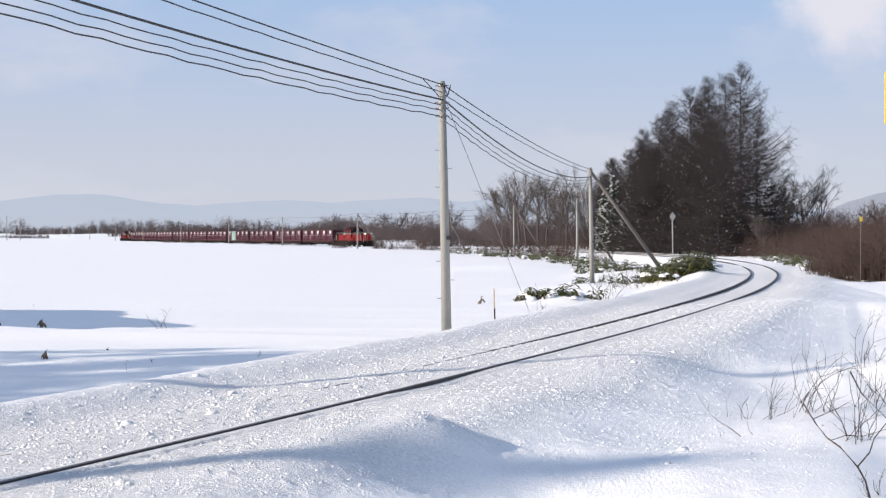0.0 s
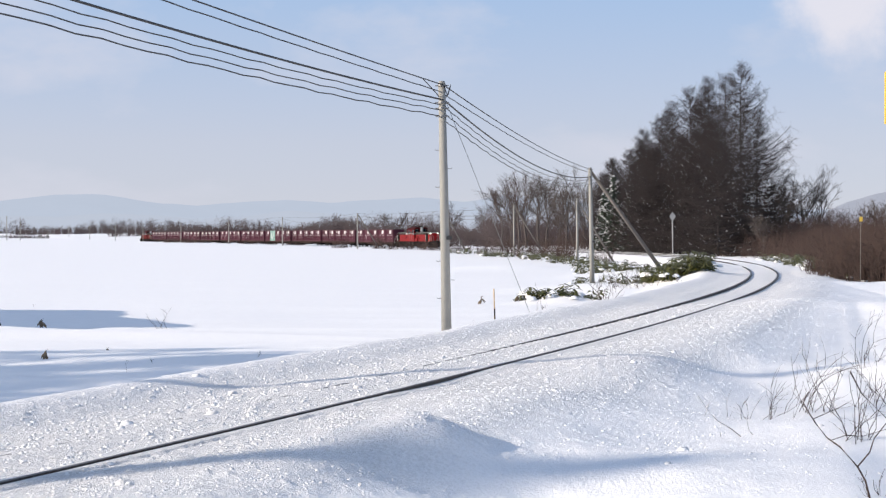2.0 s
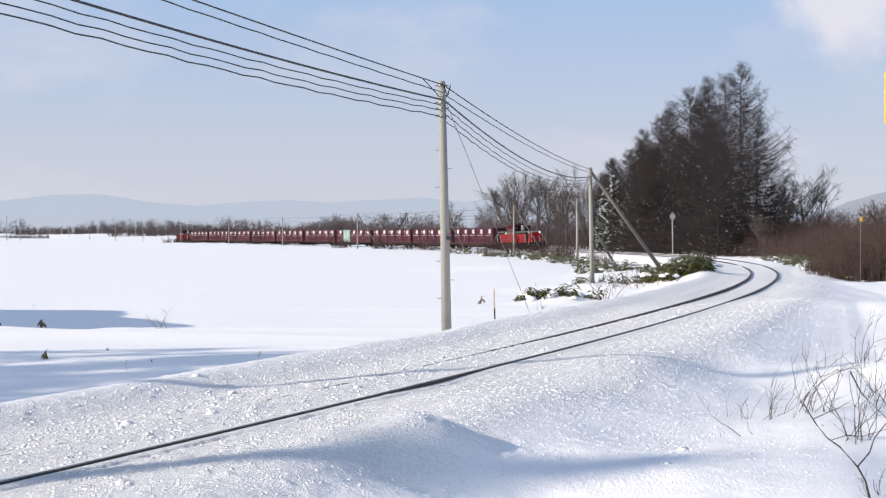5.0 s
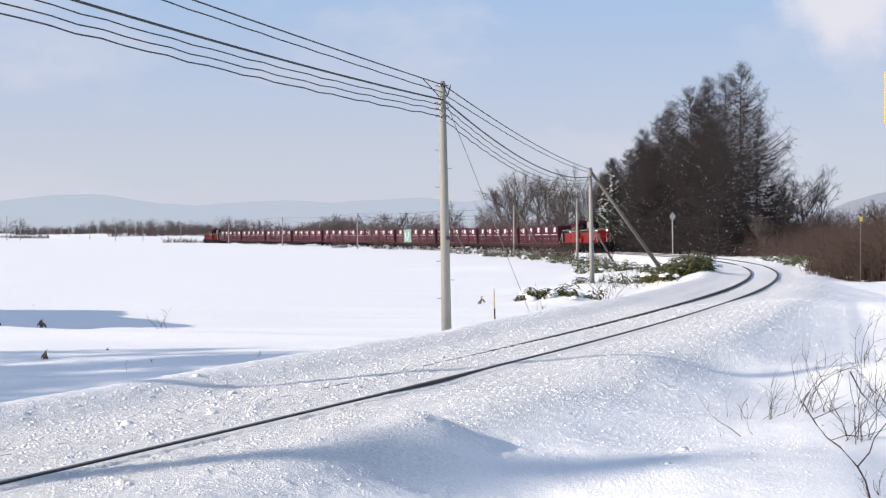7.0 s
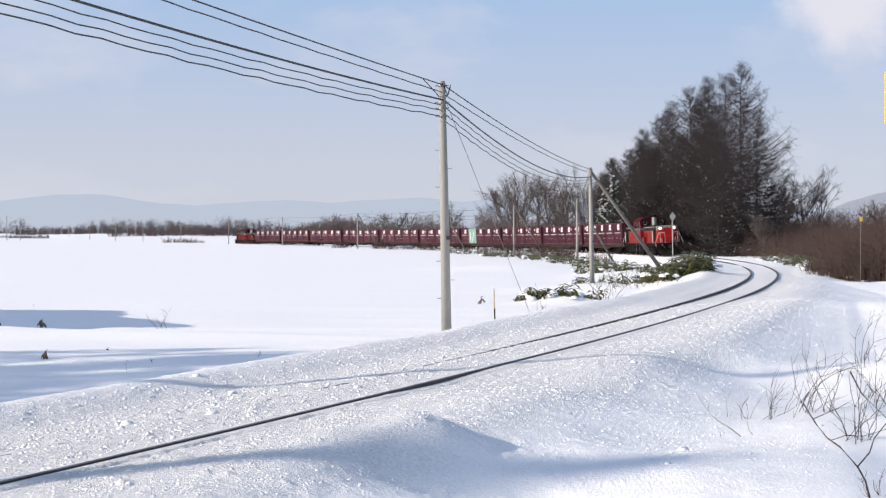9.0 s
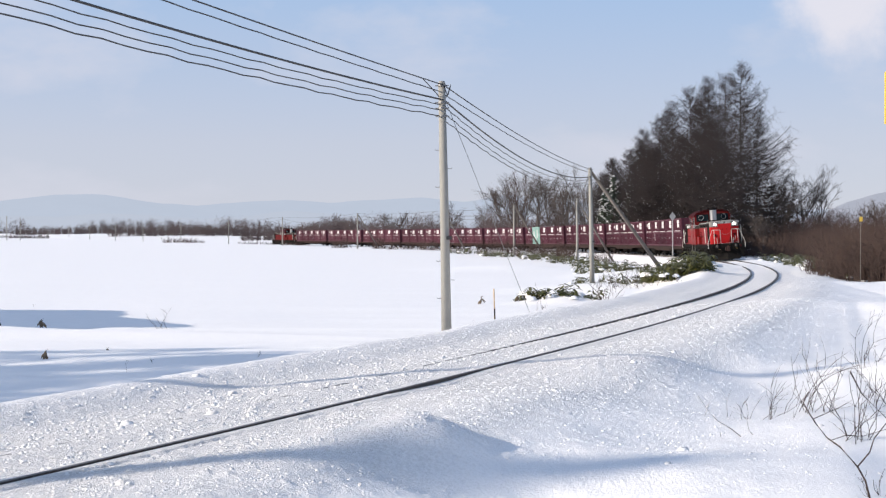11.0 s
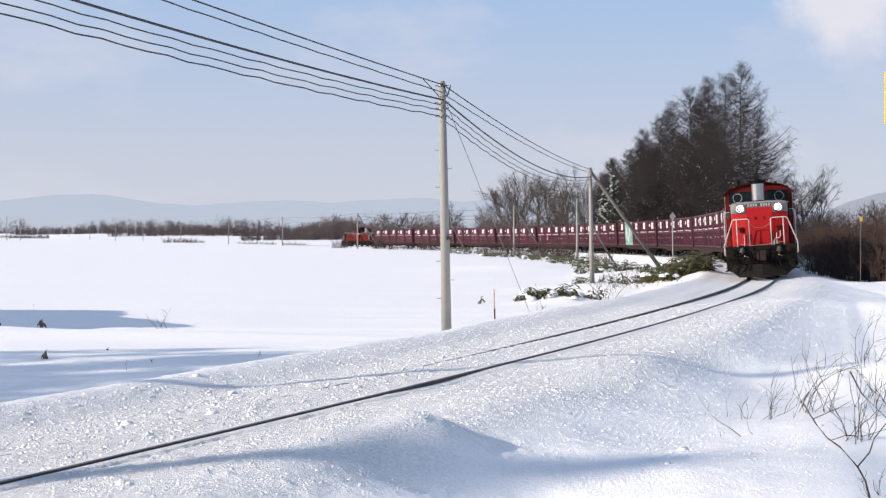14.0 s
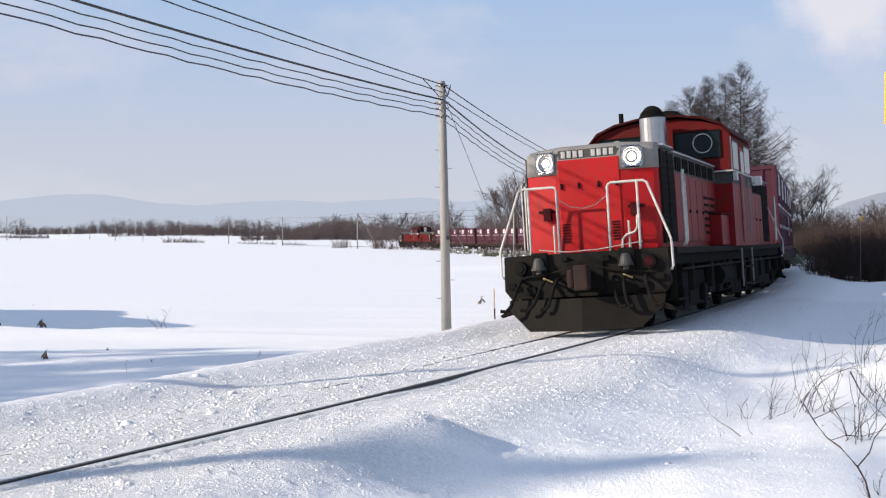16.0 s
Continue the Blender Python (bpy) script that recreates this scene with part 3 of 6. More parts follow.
def build_pole(x, y, z, h, lean, strut):
    p = thing("telegraph_pole", "weathered concrete telegraph pole standing in snow", "pole", "telegraph poles along the track")
    p.location = (x, y, z)
    top = Vector((lean, 0, h))
    near = y < 80
    bm = bmesh.new()
    tube(bm, [(0, 0, -0.5), (lean * 0.5, 0, h * 0.5), tuple(top)], 0.132, 0.088, 20 if near else 8)
    part("shaft", bm, M_CONC, p, smooth=True)
    if near:
        bm = bmesh.new()
        tube(bm, [tuple(top - Vector((0, 0, 0.02))), tuple(top + Vector((0, 0, 0.05)))], 0.094, 0.07, 16)
        part("cap", bm, M_CONC, p, smooth=True)
        for i, u in enumerate(np.arange(1.0, h - 1.5, 0.46)):
            sd = 1 if i % 2 else -1
            b = bmesh.new()
            r = 0.13 - 0.044 * u / h
            tube(b, [(lean * u / h + sd * (r - 0.02), 0, u), (lean * u / h + sd * (r + 0.10), 0, u), (lean * u / h + sd * (r + 0.10), 0, u + 0.025)], 0.008, sides=6)
            part("step_bolt", b, M_IRON, p)
    for u in (0.06, 0.48, 0.62, 0.82):
        b = bmesh.new()
        c = top * (1 - u / h)
        tube(b, [tuple(c - Vector((0, 0, 0.025))), tuple(c + Vector((0, 0, 0.025)))], 0.107, sides=14)
        part("clamp_band", b, M_IRON, p)
        b = bmesh.new()
        tube(b, [tuple(c + Vector((-0.17, 0.04, 0))), tuple(c + Vector((0.17, -0.04, 0)))], 0.016, sides=6)
        part("wire_bracket", b, M_IRON, p)
    if near and y > 10:
        b = boxes((-0.02, 0.12, -0.17, -0.11, 2.46, 2.55), bevel=0.01)
        part("cable_tag", b, M_WIRE, p)
    if strut:
        b = bmesh.new()
        fx, fy = strut
        tube(b, [(fx, fy, gz(x + fx, y + fy) - z - 0.4), tuple(top * 0.985)], 0.115, 0.075, 12 if near else 6)
        part("strut", b, M_TIMBER, p, "slanting weathered strut bracing the pole", smooth=True)
    POLE_TOPS.append(Vector((x, y, z)) + top)


for row in POLES:
    build_pole(*row)


def wire(a, b, sag, r, twist=0.0, n=22):
    pts = []
    for i in range(n + 1):
        u = i / n
        p = a.lerp(b, u) - Vector((0, 0, sag * 4 * u * (1 - u)))
        if twist:
            p += Vector((math.cos(i * 2.4), 0, math.sin(i * 2.4))) * twist
        pts.append(tuple(p))
    bm = bmesh.new()
    tube(bm, pts, r, sides=5)
    return bm


def build_wires():
    # drop below the pole top, sag, radius, twist, offset
    drops = ((0.05, 0.16, 0.013, 0.0, 0.05), (0.20, 0.15, 0.011, 0.006, -0.05), (0.42, 0.42, 0.019, 0.0, 0.06), (0.54, 0.45, 0.010, 0.012, 0.02), (0.66, 0.48, 0.010, 0.014, -0.03), (0.80, 0.47, 0.011, 0.016, -0.07))
    for i, (a, b) in enumerate(zip(POLE_TOPS, POLE_TOPS[1:])):
        if i > 11:
            continue
        span = (b - a).length
        side = (b - a).cross(Vector((0, 0, 1))).normalized()
        run = thing("overhead_cables", "black overhead cables slung between telegraph poles", "cable", "cable spans")
        for down, sag, r, tw, off in (drops if i < 3 else (drops[0], drops[2], drops[5])):
            k = Vector((0, 0, down))
            w = wire(a - k + side * off, b - k + side * off, sag * (span / 33.0) * (0.9 if i == 0 else 1.45), r * 1.2 if i < 3 else r * 1.3, tw if i < 2 else 0, 60 if i < 2 else 16)
            part("wire", w, M_WIRE, run)
    hub = POLE_TOPS[1]
    for a, b, c in (((-0.45, -0.9, 0.0), (-0.12, -0.15, -0.28), (0.02, 0.1, -0.46)), ((0.05, -0.1, -0.05), (0.14, 0.05, -0.30), (0.22, 0.35, 0.0)), ((0.22, 0.35, -0.02), (0.16, 0.2, -0.25), (0.05, 0.05, -0.42))):
        jp = [hub + Vector(a), hub + Vector(a).lerp(Vector(b), 0.6), hub + Vector(b), hub + Vector(b).lerp(Vector(c), 0.6), hub + Vector(c)]
        tagged(part("jumper_cable", tube(bmesh.new(), [tuple(q) for q in jp], 0.012, sides=6), M_WIRE), "short black cable looped round the pole head", "cable", "jumper cables")
    # stay wire of the second pole
    t = POLE_TOPS[1]
    foot = Vector((2.35, 32.2, gz(2.35, 32.2)))
    bm = bmesh.new()
    tube(bm, [tuple(t - Vector((0, 0, 0.2))), tuple(foot)], 0.007, sides=5)
    tagged(part("stay_wire", bm, M_IRON), "thin steel stay wire anchored in the snow", "cable")


build_wires()

# ---- the train ----
WAGON, LOCO, WAGONS = 20.27, 18.0, 10


def front_s(t):
    u = (t - 8.0) / 8.0
    return 181.546 - 16.016 * 8 * u + 3.011 * u * u + 0.241 * u ** 3


def vehicle_pose(t, back, pivots):
    """Where a vehicle stands whose middle is that far behind the train's nose."""
    s = front_s(t) + back
    a, b = Vector([float(q) for q in line(s - pivots / 2)]), Vector([float(q) for q in line(s + pivots / 2)])
    fwd = (a - b).normalized()
    left = Vector((0, 0, 1)).cross(fwd).normalized()
    up = fwd.cross(left)
    m = Matrix((fwd, left, up)).transposed().to_4x4()
    m.translation = (a + b) / 2
    return m @ Matrix.Rotation(float(np.interp(s, LS, LC)) * 1.09, 4, "X")


TIMES = [0.5 * i for i in range(33)]
TURNING = []    # wheelsets of the leading locomotive
MOVERS = []     # thing, distance behind the nose, pivots, place on its vehicle


def wheel_mesh():
    bm = bmesh.new()
    for y in (-0.56, 0.56):
        tube(bm, [(0, y - 0.06, 0.43), (0, y + 0.06, 0.43)], 0.43, sides=20)
    tube(bm, [(0, -0.75, 0.43), (0, 0.75, 0.43)], 0.08, sides=8)
    me = bpy.data.meshes.new("wheelset")
    bmesh.ops.translate(bm, vec=(0, 0, -0.43), verts=bm.verts)
    bm.to_mesh(me)
    bm.free()
    me.materials.append(M_BLACK)
    return me


WHEELS = wheel_mesh()


def bogie_mesh(base):
    bm = bmesh.new()
    for y in (-0.95, 0.95):
        box(bm, -base / 2 - 0.45, base / 2 + 0.45, y - 0.07, y + 0.07, 0.48, 0.72, 0.03)
        for x in (-base / 2, base / 2):
            box(bm, x - 0.18, x + 0.18, y - 0.12, y + 0.12, 0.28, 0.6, 0.03)
        for x in (-0.2, 0.0, 0.2):
            tube(bm, [(x, y, 0.3), (x, y, 0.62)], 0.07, sides=8)
    box(bm, -0.25, 0.25, -0.95, 0.95, 0.5, 0.75, 0.03)
    me = bpy.data.meshes.new("bogie")
    bm.to_mesh(me)
    bm.free()
    me.materials.append(M_BLACK)
    return me


BOGIE = bogie_mesh(1.9)


def bogie(parent, x, base=1.9):
    axles = []
    share("bogie", BOGIE, parent, pose(x, 0, 0))
    for dx in (-base / 2, base / 2):
        axles.append((share("wheelset", WHEELS, parent, pose(x + dx, 0, 0.43)), x + dx))
    return axles


def hood_profile(w, z0, z1, r=0.16):
    h = w / 2
    return [(-h, z0), (h, z0), (h, z1 - r), (h - r * 0.3, z1 - r * 0.3), (h - r, z1), (0, z1 + 0.035), (-h + r, z1), (-h + r * 0.3, z1 - r * 0.3), (-h, z1 - r)]


def nose_loft(rows, half):
    """The faceted nose: rows of (setback, height, share of the crown), closed at the back."""
    plan = [(-1.0, 7.40), (-1.0, 7.58), (-0.985, 7.64), (-0.94, 7.685), (-0.86, 7.71), (-0.50, 7.815), (-0.44, 7.82), (0.44, 7.82), (0.50, 7.815), (0.86, 7.71), (0.94, 7.685), (0.985, 7.64), (1.0, 7.58), (1.0, 7.40)]
    bm = bmesh.new()
    grid = []
    for back, z, crown in rows:
        grid.append([bm.verts.new((max(x - back, 7.30), u * half * (1 - 0.05 * crown), z + 0.05 * crown * (1 - u * u))) for u, x in plan])
    n = len(plan)
    for a, b in zip(grid, grid[1:]):
        for i in range(n):
            j = (i + 1) % n
            bm.faces.new((a[i], a[j], b[j], b[i]))
    bm.faces.new(grid[0][::-1])
    bm.faces.new(grid[-1])
    bmesh.ops.recalc_face_normals(bm, faces=bm.faces)
    return bm


def lamp_bowl(m):
    """A square lamp housing that opens into a round sunk reflector."""
    n = 24
    bm = bmesh.new()
    rings = []
    for r, x, square in ((0.165, -0.05, 1), (0.17, 0.05, 1), (0.155, 0.062, 1), (0.148, 0.058, 0), (0.135, 0.035, 0), (0.10, 0.010, 0), (0.06, 0.0, 0)):
        ring = []
        for k in range(n):
            a = (k + 0.5) * math.tau / n
            c, q = math.cos(a), math.sin(a)
            w = r / max(abs(c), abs(q)) if square else r
            ring.append(bm.verts.new((x, w * c, w * q)))
        rings.append(ring)
    for a, b in zip(rings, rings[1:]):
        for k in range(n):
            bm.faces.new((a[k], a[(k + 1) % n], b[(k + 1) % n], b[k]))
    bm.faces.new(rings[0])
    bm.faces.new(rings[-1])
    bmesh.ops.recalc_face_normals(bm, faces=bm.faces)
    bmesh.ops.transform(bm, matrix=m, verts=bm.verts)
    return bm


def build_loco(label, lit, face, flank):
    """Centre-cab diesel: local x runs forwards, z up from the rails."""
    lo = thing("diesel_locomotive", label, "locomotive")
    W = 2.12
    # frame and running boards
    part("underframe", boxes((-8.25, 8.25, -1.22, 1.22, 0.98, 1.17), (-8.3, 8.3, -1.31, 1.31, 1.17, 1.25), bevel=0.02), M_BLACK, lo)
    for y in (-1.325, 1.325):
        part("footboard_edge", boxes((-8.0, 8.0, y - 0.02, y + 0.02, 1.16, 1.26)), M_EDGE, lo, "dirty grey edge of the running board")
    for bx in ((-3.9, -1.3, -1.3, 1.3, 0.36, 0.98), (1.3, 3.2, -1.25, 1.25, 0.40, 0.98)):
        part("fuel_tank", boxes(bx, bevel=0.06), M_BLACK, lo)
    for sd in (-1, 1):
        # added dark boxes close see-through gaps so the underside looks shaded
        for xa, xb, za in ((-7.9, -7.15, 0.46), (-4.3, -3.95, 0.40), (-1.25, -0.85, 0.50), (0.85, 1.25, 0.44), (3.45, 4.2, 0.42), (7.15, 7.9, 0.46)):
            part("shade_filler", boxes((xa, xb, min(sd * 0.75, sd * 1.22), max(sd * 0.75, sd * 1.22), za, 0.975), bevel=0.03), M_BLACK, lo)
        for x in (-5.6, 0.0, 5.6):
            part("bogie_side", boxes((x - 1.75, x + 1.75, min(sd * 1.04, sd * 1.14), max(sd * 1.04, sd * 1.14), 0.52, 0.86), (x - 0.5, x + 0.5, min(sd * 1.04, sd * 1.18), max(sd * 1.04, sd * 1.18), 0.30, 0.56), bevel=0.04), M_BLACK, lo)
            for dx in (-1.05, 1.05):
                part("axle_box", boxes((x + dx - 0.2, x + dx + 0.2, min(sd * 1.03, sd * 1.22), max(sd * 1.03, sd * 1.22), 0.26, 0.62), bevel=0.05), M_BLACK, lo)
            part("brake_rod", tube(bmesh.new(), [(x - 1.7, sd * 1.16, 0.30), (x + 1.7, sd * 1.16, 0.30)], 0.03, sides=6), M_BLACK, lo)
    part("frame_web", boxes((-8.0, 8.0, -0.42, 0.42, 0.50, 0.98)), M_BLACK, lo)
    for y in (1.2, -1.2):
        part("air_reservoir", tube(bmesh.new(), [(2.2, y, 0.72), (3.4, y, 0.72)], 0.2, sides=14), M_BLACK, lo)
    for x in (-5.6, 0.0, 5.6):
        axles = bogie(lo, x, 2.1)
        if lit:
            TURNING.extend(axles)
    for end in (1, -1):
        e = pose(0, 0, 0, 0, 0, 0 if end == 1 else 180)

        def at(bm):
            bmesh.ops.transform(bm, matrix=e, verts=bm.verts)
            return bm
        # long hood: red body, grey band and top
        bm = extrude(bmesh.new(), [(-W / 2, 1.25), (W / 2, 1.25), (W / 2, 2.52), (-W / 2, 2.52)], 1.6, 7.4)
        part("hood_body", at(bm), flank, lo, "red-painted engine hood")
        bm = extrude(bmesh.new(), hood_profile(W + 0.02, 2.52, 2.94, 0.12), 1.6, 7.36)
        part("hood_top", at(bm), M_GREYSHADE, lo, "grey hood top, darkened for shade", smooth=False)
        # nose in three facets, the visor rounded back over it
        part("nose_shell", at(nose_loft([(0.0, 1.25, 0.0), (0.0, 1.7, 0.0), (0.0, 2.525, 0.0)], W / 2)), face, lo, "red nose with rounded corners", smooth=False)
        vis = nose_loft([(-0.008, 2.525, 0.0), (-0.008, 2.78, 0.0), (0.012, 2.84, 0.10), (0.05, 2.885, 0.35), (0.11, 2.915, 0.7), (0.20, 2.935, 1.0), (0.46, 2.945, 1.0)], W / 2 + 0.006)
        part("hood_visor", at(vis), M_GREY, lo, "grey rounded visor band over the nose", smooth=True)
        part("nose_panel", at(boxes((7.79, 7.838, -0.50, 0.50, 1.30, 2.745), bevel=0.02)), face, lo, "red nose door panel")
        for y in (-0.44, -0.16, 0.16, 0.44):
            part("lifting_lug", at(boxes((7.835, 7.875, y - 0.016, y + 0.016, 2.28, 2.37), bevel=0.006)), M_DARK, lo)
        for y in (-0.40, 0.40):
            for q in range(7):
                part("vent_slat", at(boxes((7.836, 7.856, y - 0.06, y + 0.06, 1.44 + q * 0.045, 1.462 + q * 0.045))), M_REDROOF, lo)
        # side doors and louvres
        for side in (-1, 1):
            y = side * (W / 2 + 0.004)
            for k in range(6):
                x0 = 2.0 + k * 0.72
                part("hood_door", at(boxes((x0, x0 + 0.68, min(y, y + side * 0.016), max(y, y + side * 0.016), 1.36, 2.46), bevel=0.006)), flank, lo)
                part("door_latch", at(boxes((x0 + 0.05, x0 + 0.12, min(y, y + side * 0.04), max(y, y + side * 0.04), 1.86, 1.92), bevel=0.008)), M_DARK, lo)
                bm = bmesh.new()
                for q in range(3):
                    xa = x0 + 0.08 + q * 0.19
                    box(bm, xa, xa + 0.10, min(y, y + side * 0.03), max(y, y + side * 0.03), 2.55, 2.78)
                part("louvre", at(bm), M_DARK, lo)
                if k in (0, 1):
                    bm = bmesh.new()
                    for q in range(6):
                        box(bm, x0 + 0.08, x0 + 0.60, min(y, y + side * 0.03), max(y, y + side * 0.03), 1.5 + q * 0.13, 1.55 + q * 0.13)
                    part("louvre", at(bm), M_DARK, lo)
            for xa, xb in ((6.36, 6.92), (6.96, 7.50)):
                gr = part("radiator_grille", at(boxes((xa, xb, min(y, y + side * 0.02), max(y, y + side * 0.02), 1.36, 2.80))), M_DARK, lo, "dark radiator shutter")
                bm = bmesh.new()
                for q in range(12):
                    box(bm, xa + 0.03, xb - 0.03, min(y, y + side * 0.035), max(y, y + side * 0.035), 1.42 + q * 0.113, 1.47 + q * 0.113)
                part("shutter_slats", at(bm), M_BLACK, gr)
                part("shutter_frame", at(boxes((xb - 0.012, xb + 0.022, min(y, y + side * 0.04), max(y, y + side * 0.04), 1.34, 2.82))), M_EDGE, gr)
            part("gutter", at(boxes((1.62, 6.3, min(side * (W / 2 - 0.05), side * (W / 2 + 0.03)), max(side * (W / 2 - 0.05), side * (W / 2 + 0.03)), 2.845, 2.865), (6.5, 7.42, min(side * (W / 2 - 0.03), side * (W / 2 + 0.06)), max(side * (W / 2 - 0.03), side * (W / 2 + 0.06)), 2.885, 2.905))), M_LEDGE, lo, "pale grey gutter along the hood")
        # lamps, each a polished square housing with a sunk bowl
        for y in (-0.69, 0.69):
            m = pose(7.775, y, 2.715, 0, 0, 13 if y > 0 else -13)
            bez = part("headlight", at(lamp_bowl(m)), M_POLISHED, lo, "polished square headlight housing")
            lens = tube(bmesh.new(), [(0.0, 0, 0), (0.035, 0, 0), (0.05, 0, 0)], 0.064, 0.04, 16)
            bmesh.ops.transform(lens, matrix=m, verts=lens.verts)
            part("lens", at(lens), M_LAMP if (lit and end == 1) else M_GLASS, bez, "lit headlight lens" if lit and end == 1 else "")
            brow = boxes((0.055, 0.085, -0.17, 0.17, 0.165, 0.185))
            bmesh.ops.transform(brow, matrix=m, verts=brow.verts)
            part("brow", at(brow), M_POLISHED, bez)
        # running number, shown as plain raised bars on a dull ground
        part("number_ground", at(boxes((7.815, 7.832, -0.47, 0.47, 2.755, 2.895), bevel=0.01)), M_GREYSHADE, lo)
        for q in range(9):
            if q == 4:
                continue
            y = (q - 4) * 0.097
            part("number_bar", at(boxes((7.828, 7.845, y - 0.034, y + 0.034, 2.772, 2.878), bevel=0.006)), M_BADGE, lo)
        # end platform, beam, coupler and plough
        part("end_platform", at(boxes((7.6, 8.36, -1.28, 1.28, 1.20, 1.27), bevel=0.015)), M_BLACK, lo)
        beam = extrude(bmesh.new(), [(-1.28, 1.26), (1.28, 1.26), (1.30, 0.74), (1.20, 0.60), (0.45, 0.60), (-0.45, 0.60), (-1.20, 0.60), (-1.30, 0.74)], 8.30, 8.42)
        part("buffer_beam", at(beam), M_EDGE, lo, "sooty black buffer beam")
        part("coupler", at(boxes((8.38, 8.82, -0.10, 0.10, 0.78, 1.0), (8.76, 9.0, -0.05, 0.17, 0.70, 1.08), (8.66, 8.92, -0.17, -0.07, 0.74, 1.02), bevel=0.035)), M_DECK, lo, "rusty knuckle coupler")
        part("coupler_pocket", at(boxes((8.40, 8.47, -0.30, 0.30, 0.68, 1.14), bevel=0.02)), M_BLACK, lo)
        for sd in (-1, 1):
            # one blade of the V-shaped plough
            pl = bmesh.new()
            rim = [(0.0, 0.58), (0.0, 0.09), (0.86, 0.10), (1.19, 0.40), (1.22, 0.58)]
            def blade_at(a, b, back):
                return (8.74 - 0.26 * a / 1.2 + 0.22 * (0.58 - b) - back, sd * a, b)
            f = [pl.verts.new(blade_at(a, b, 0.0)) for a, b in rim]
            g = [pl.verts.new(blade_at(a, b, 0.03)) for a, b in rim]
            pl.faces.new(f)
            pl.faces.new(g[::-1])
            for q in range(5):
                pl.faces.new((f[q], g[q], g[(q + 1) % 5], f[(q + 1) % 5]))
            bmesh.ops.recalc_face_normals(pl, faces=pl.faces)
            part("plough_blade", at(pl), M_EDGE, lo, "black snow plough blade")
            fl = extrude(bmesh.new(), [(sd * 1.12, 0.50), (sd * 1.38, 0.36), (sd * 1.34, 0.32), (sd * 1.10, 0.38)], 8.46, 8.50)
            part("scraper", at(fl), M_BLACK, lo)
            part("plough_stay", at(boxes((8.2, 8.5, sd * 0.8 - 0.04, sd * 0.8 + 0.04, 0.40, 0.62))), M_BLACK, lo)
        for y in (-1.01, 1.01):
            tl = part("marker_lamp", at(tube(bmesh.new(), [(8.40, y, 1.07), (8.47, y, 1.07), (8.52, y, 1.07)], 0.115, 0.10, 16)), M_BLACK, lo)
            part("red_lens", at(tube(bmesh.new(), [(8.515, y, 1.07), (8.535, y, 1.07)], 0.082, 0.06, 14)), M_TAIL if y > 0 else M_DARK, tl)
        for y in (-0.70, 0.66):
            bell = bmesh.new()
            for z0, z1, r0, r1 in ((1.22, 1.18, 0.045, 0.075), (1.18, 1.12, 0.075, 0.09), (1.12, 1.06, 0.09, 0.105), (1.06, 1.03, 0.12, 0.12), (1.03, 0.97, 0.05, 0.045)):
                tube(bell, [(8.53, y, z0), (8.53, y, z1)], r0, r1, 14)
            part("jumper_cover", at(bell), M_BELL, lo, "grey bell-shaped jumper cover")
            part("jumper_socket", at(boxes((8.40, 8.50, y - 0.13, y + 0.13, 0.92, 1.30), bevel=0.03)), M_BLACK, lo)
        for y, d in ((-1.0, -0.1), (-0.62, -0.12), (-0.42, -0.08), (0.46, 0.08), (0.62, 0.06), (0.95, 0.1)):
            hp = [(8.44, y, 0.88), (8.55, y, 0.86), (8.66, y + d * 0.3, 0.76), (8.72, y + d * 0.7, 0.62), (8.75, y + d * 1.2, 0.50), (8.77, y + d * 1.9, 0.43), (8.78, y + d * 2.8, 0.44)]
            hose = part("air_hose", at(tube(bmesh.new(), hp, 0.028, sides=8)), M_BLACK, lo)
            if abs(y) in (0.62,):
                part("cock", at(tube(bmesh.new(), [(8.50, y, 0.90), (8.56, y, 0.90), (8.58, y + 0.03, 0.89), (8.58, y + 0.14, 0.84)], 0.016, sides=6)), M_BRASS, hose, "brass cock")
        # white end railings
        for sd in (-1, 1):
            rails = [[(8.34, sd * 0.40, 1.20), (8.34, sd * 0.40, 2.24), (8.34, sd * 0.42, 2.28), (8.34, sd * 0.46, 2.30), (8.34, sd * 0.95, 2.30), (8.34, sd * 1.01, 2.27), (8.38, sd * 1.33, 1.40), (8.40, sd * 1.345, 1.34), (8.40, sd * 1.345, 0.98), (8.38, sd * 1.32, 0.94), (8.32, sd * 1.27, 0.94)],
                     [(8.34, sd * 0.86, 1.10), (8.34, sd * 0.86, 2.30)]]
            for pth in rails:
                bm = at(tube(bmesh.new(), pth, 0.020, sides=8))
                part("handrail", bm, M_HANDRAIL, lo, "white-painted tubular handrail", smooth=True)
            bm = at(tube(bmesh.new(), [(7.05, sd * 1.29, 1.28), (7.05, sd * 1.33, 1.38), (7.05, sd * 1.33, 2.42), (7.0, sd * 1.33, 2.49), (6.92, sd * 1.33, 2.49), (6.87, sd * 1.33, 2.42), (6.87, sd * 1.33, 1.38), (6.87, sd * 1.29, 1.28)], 0.022, sides=8))
            part("handrail", bm, M_HANDRAIL, lo, "white-painted tubular handrail", smooth=True)
            # pipes and brackets on the nose
            bm = at(tube(bmesh.new(), [(7.86, sd * 0.60, 1.28), (7.86, sd * 0.60, 1.72)], 0.018, sides=8))
            part("grab_rail", bm, M_HANDRAIL, lo)
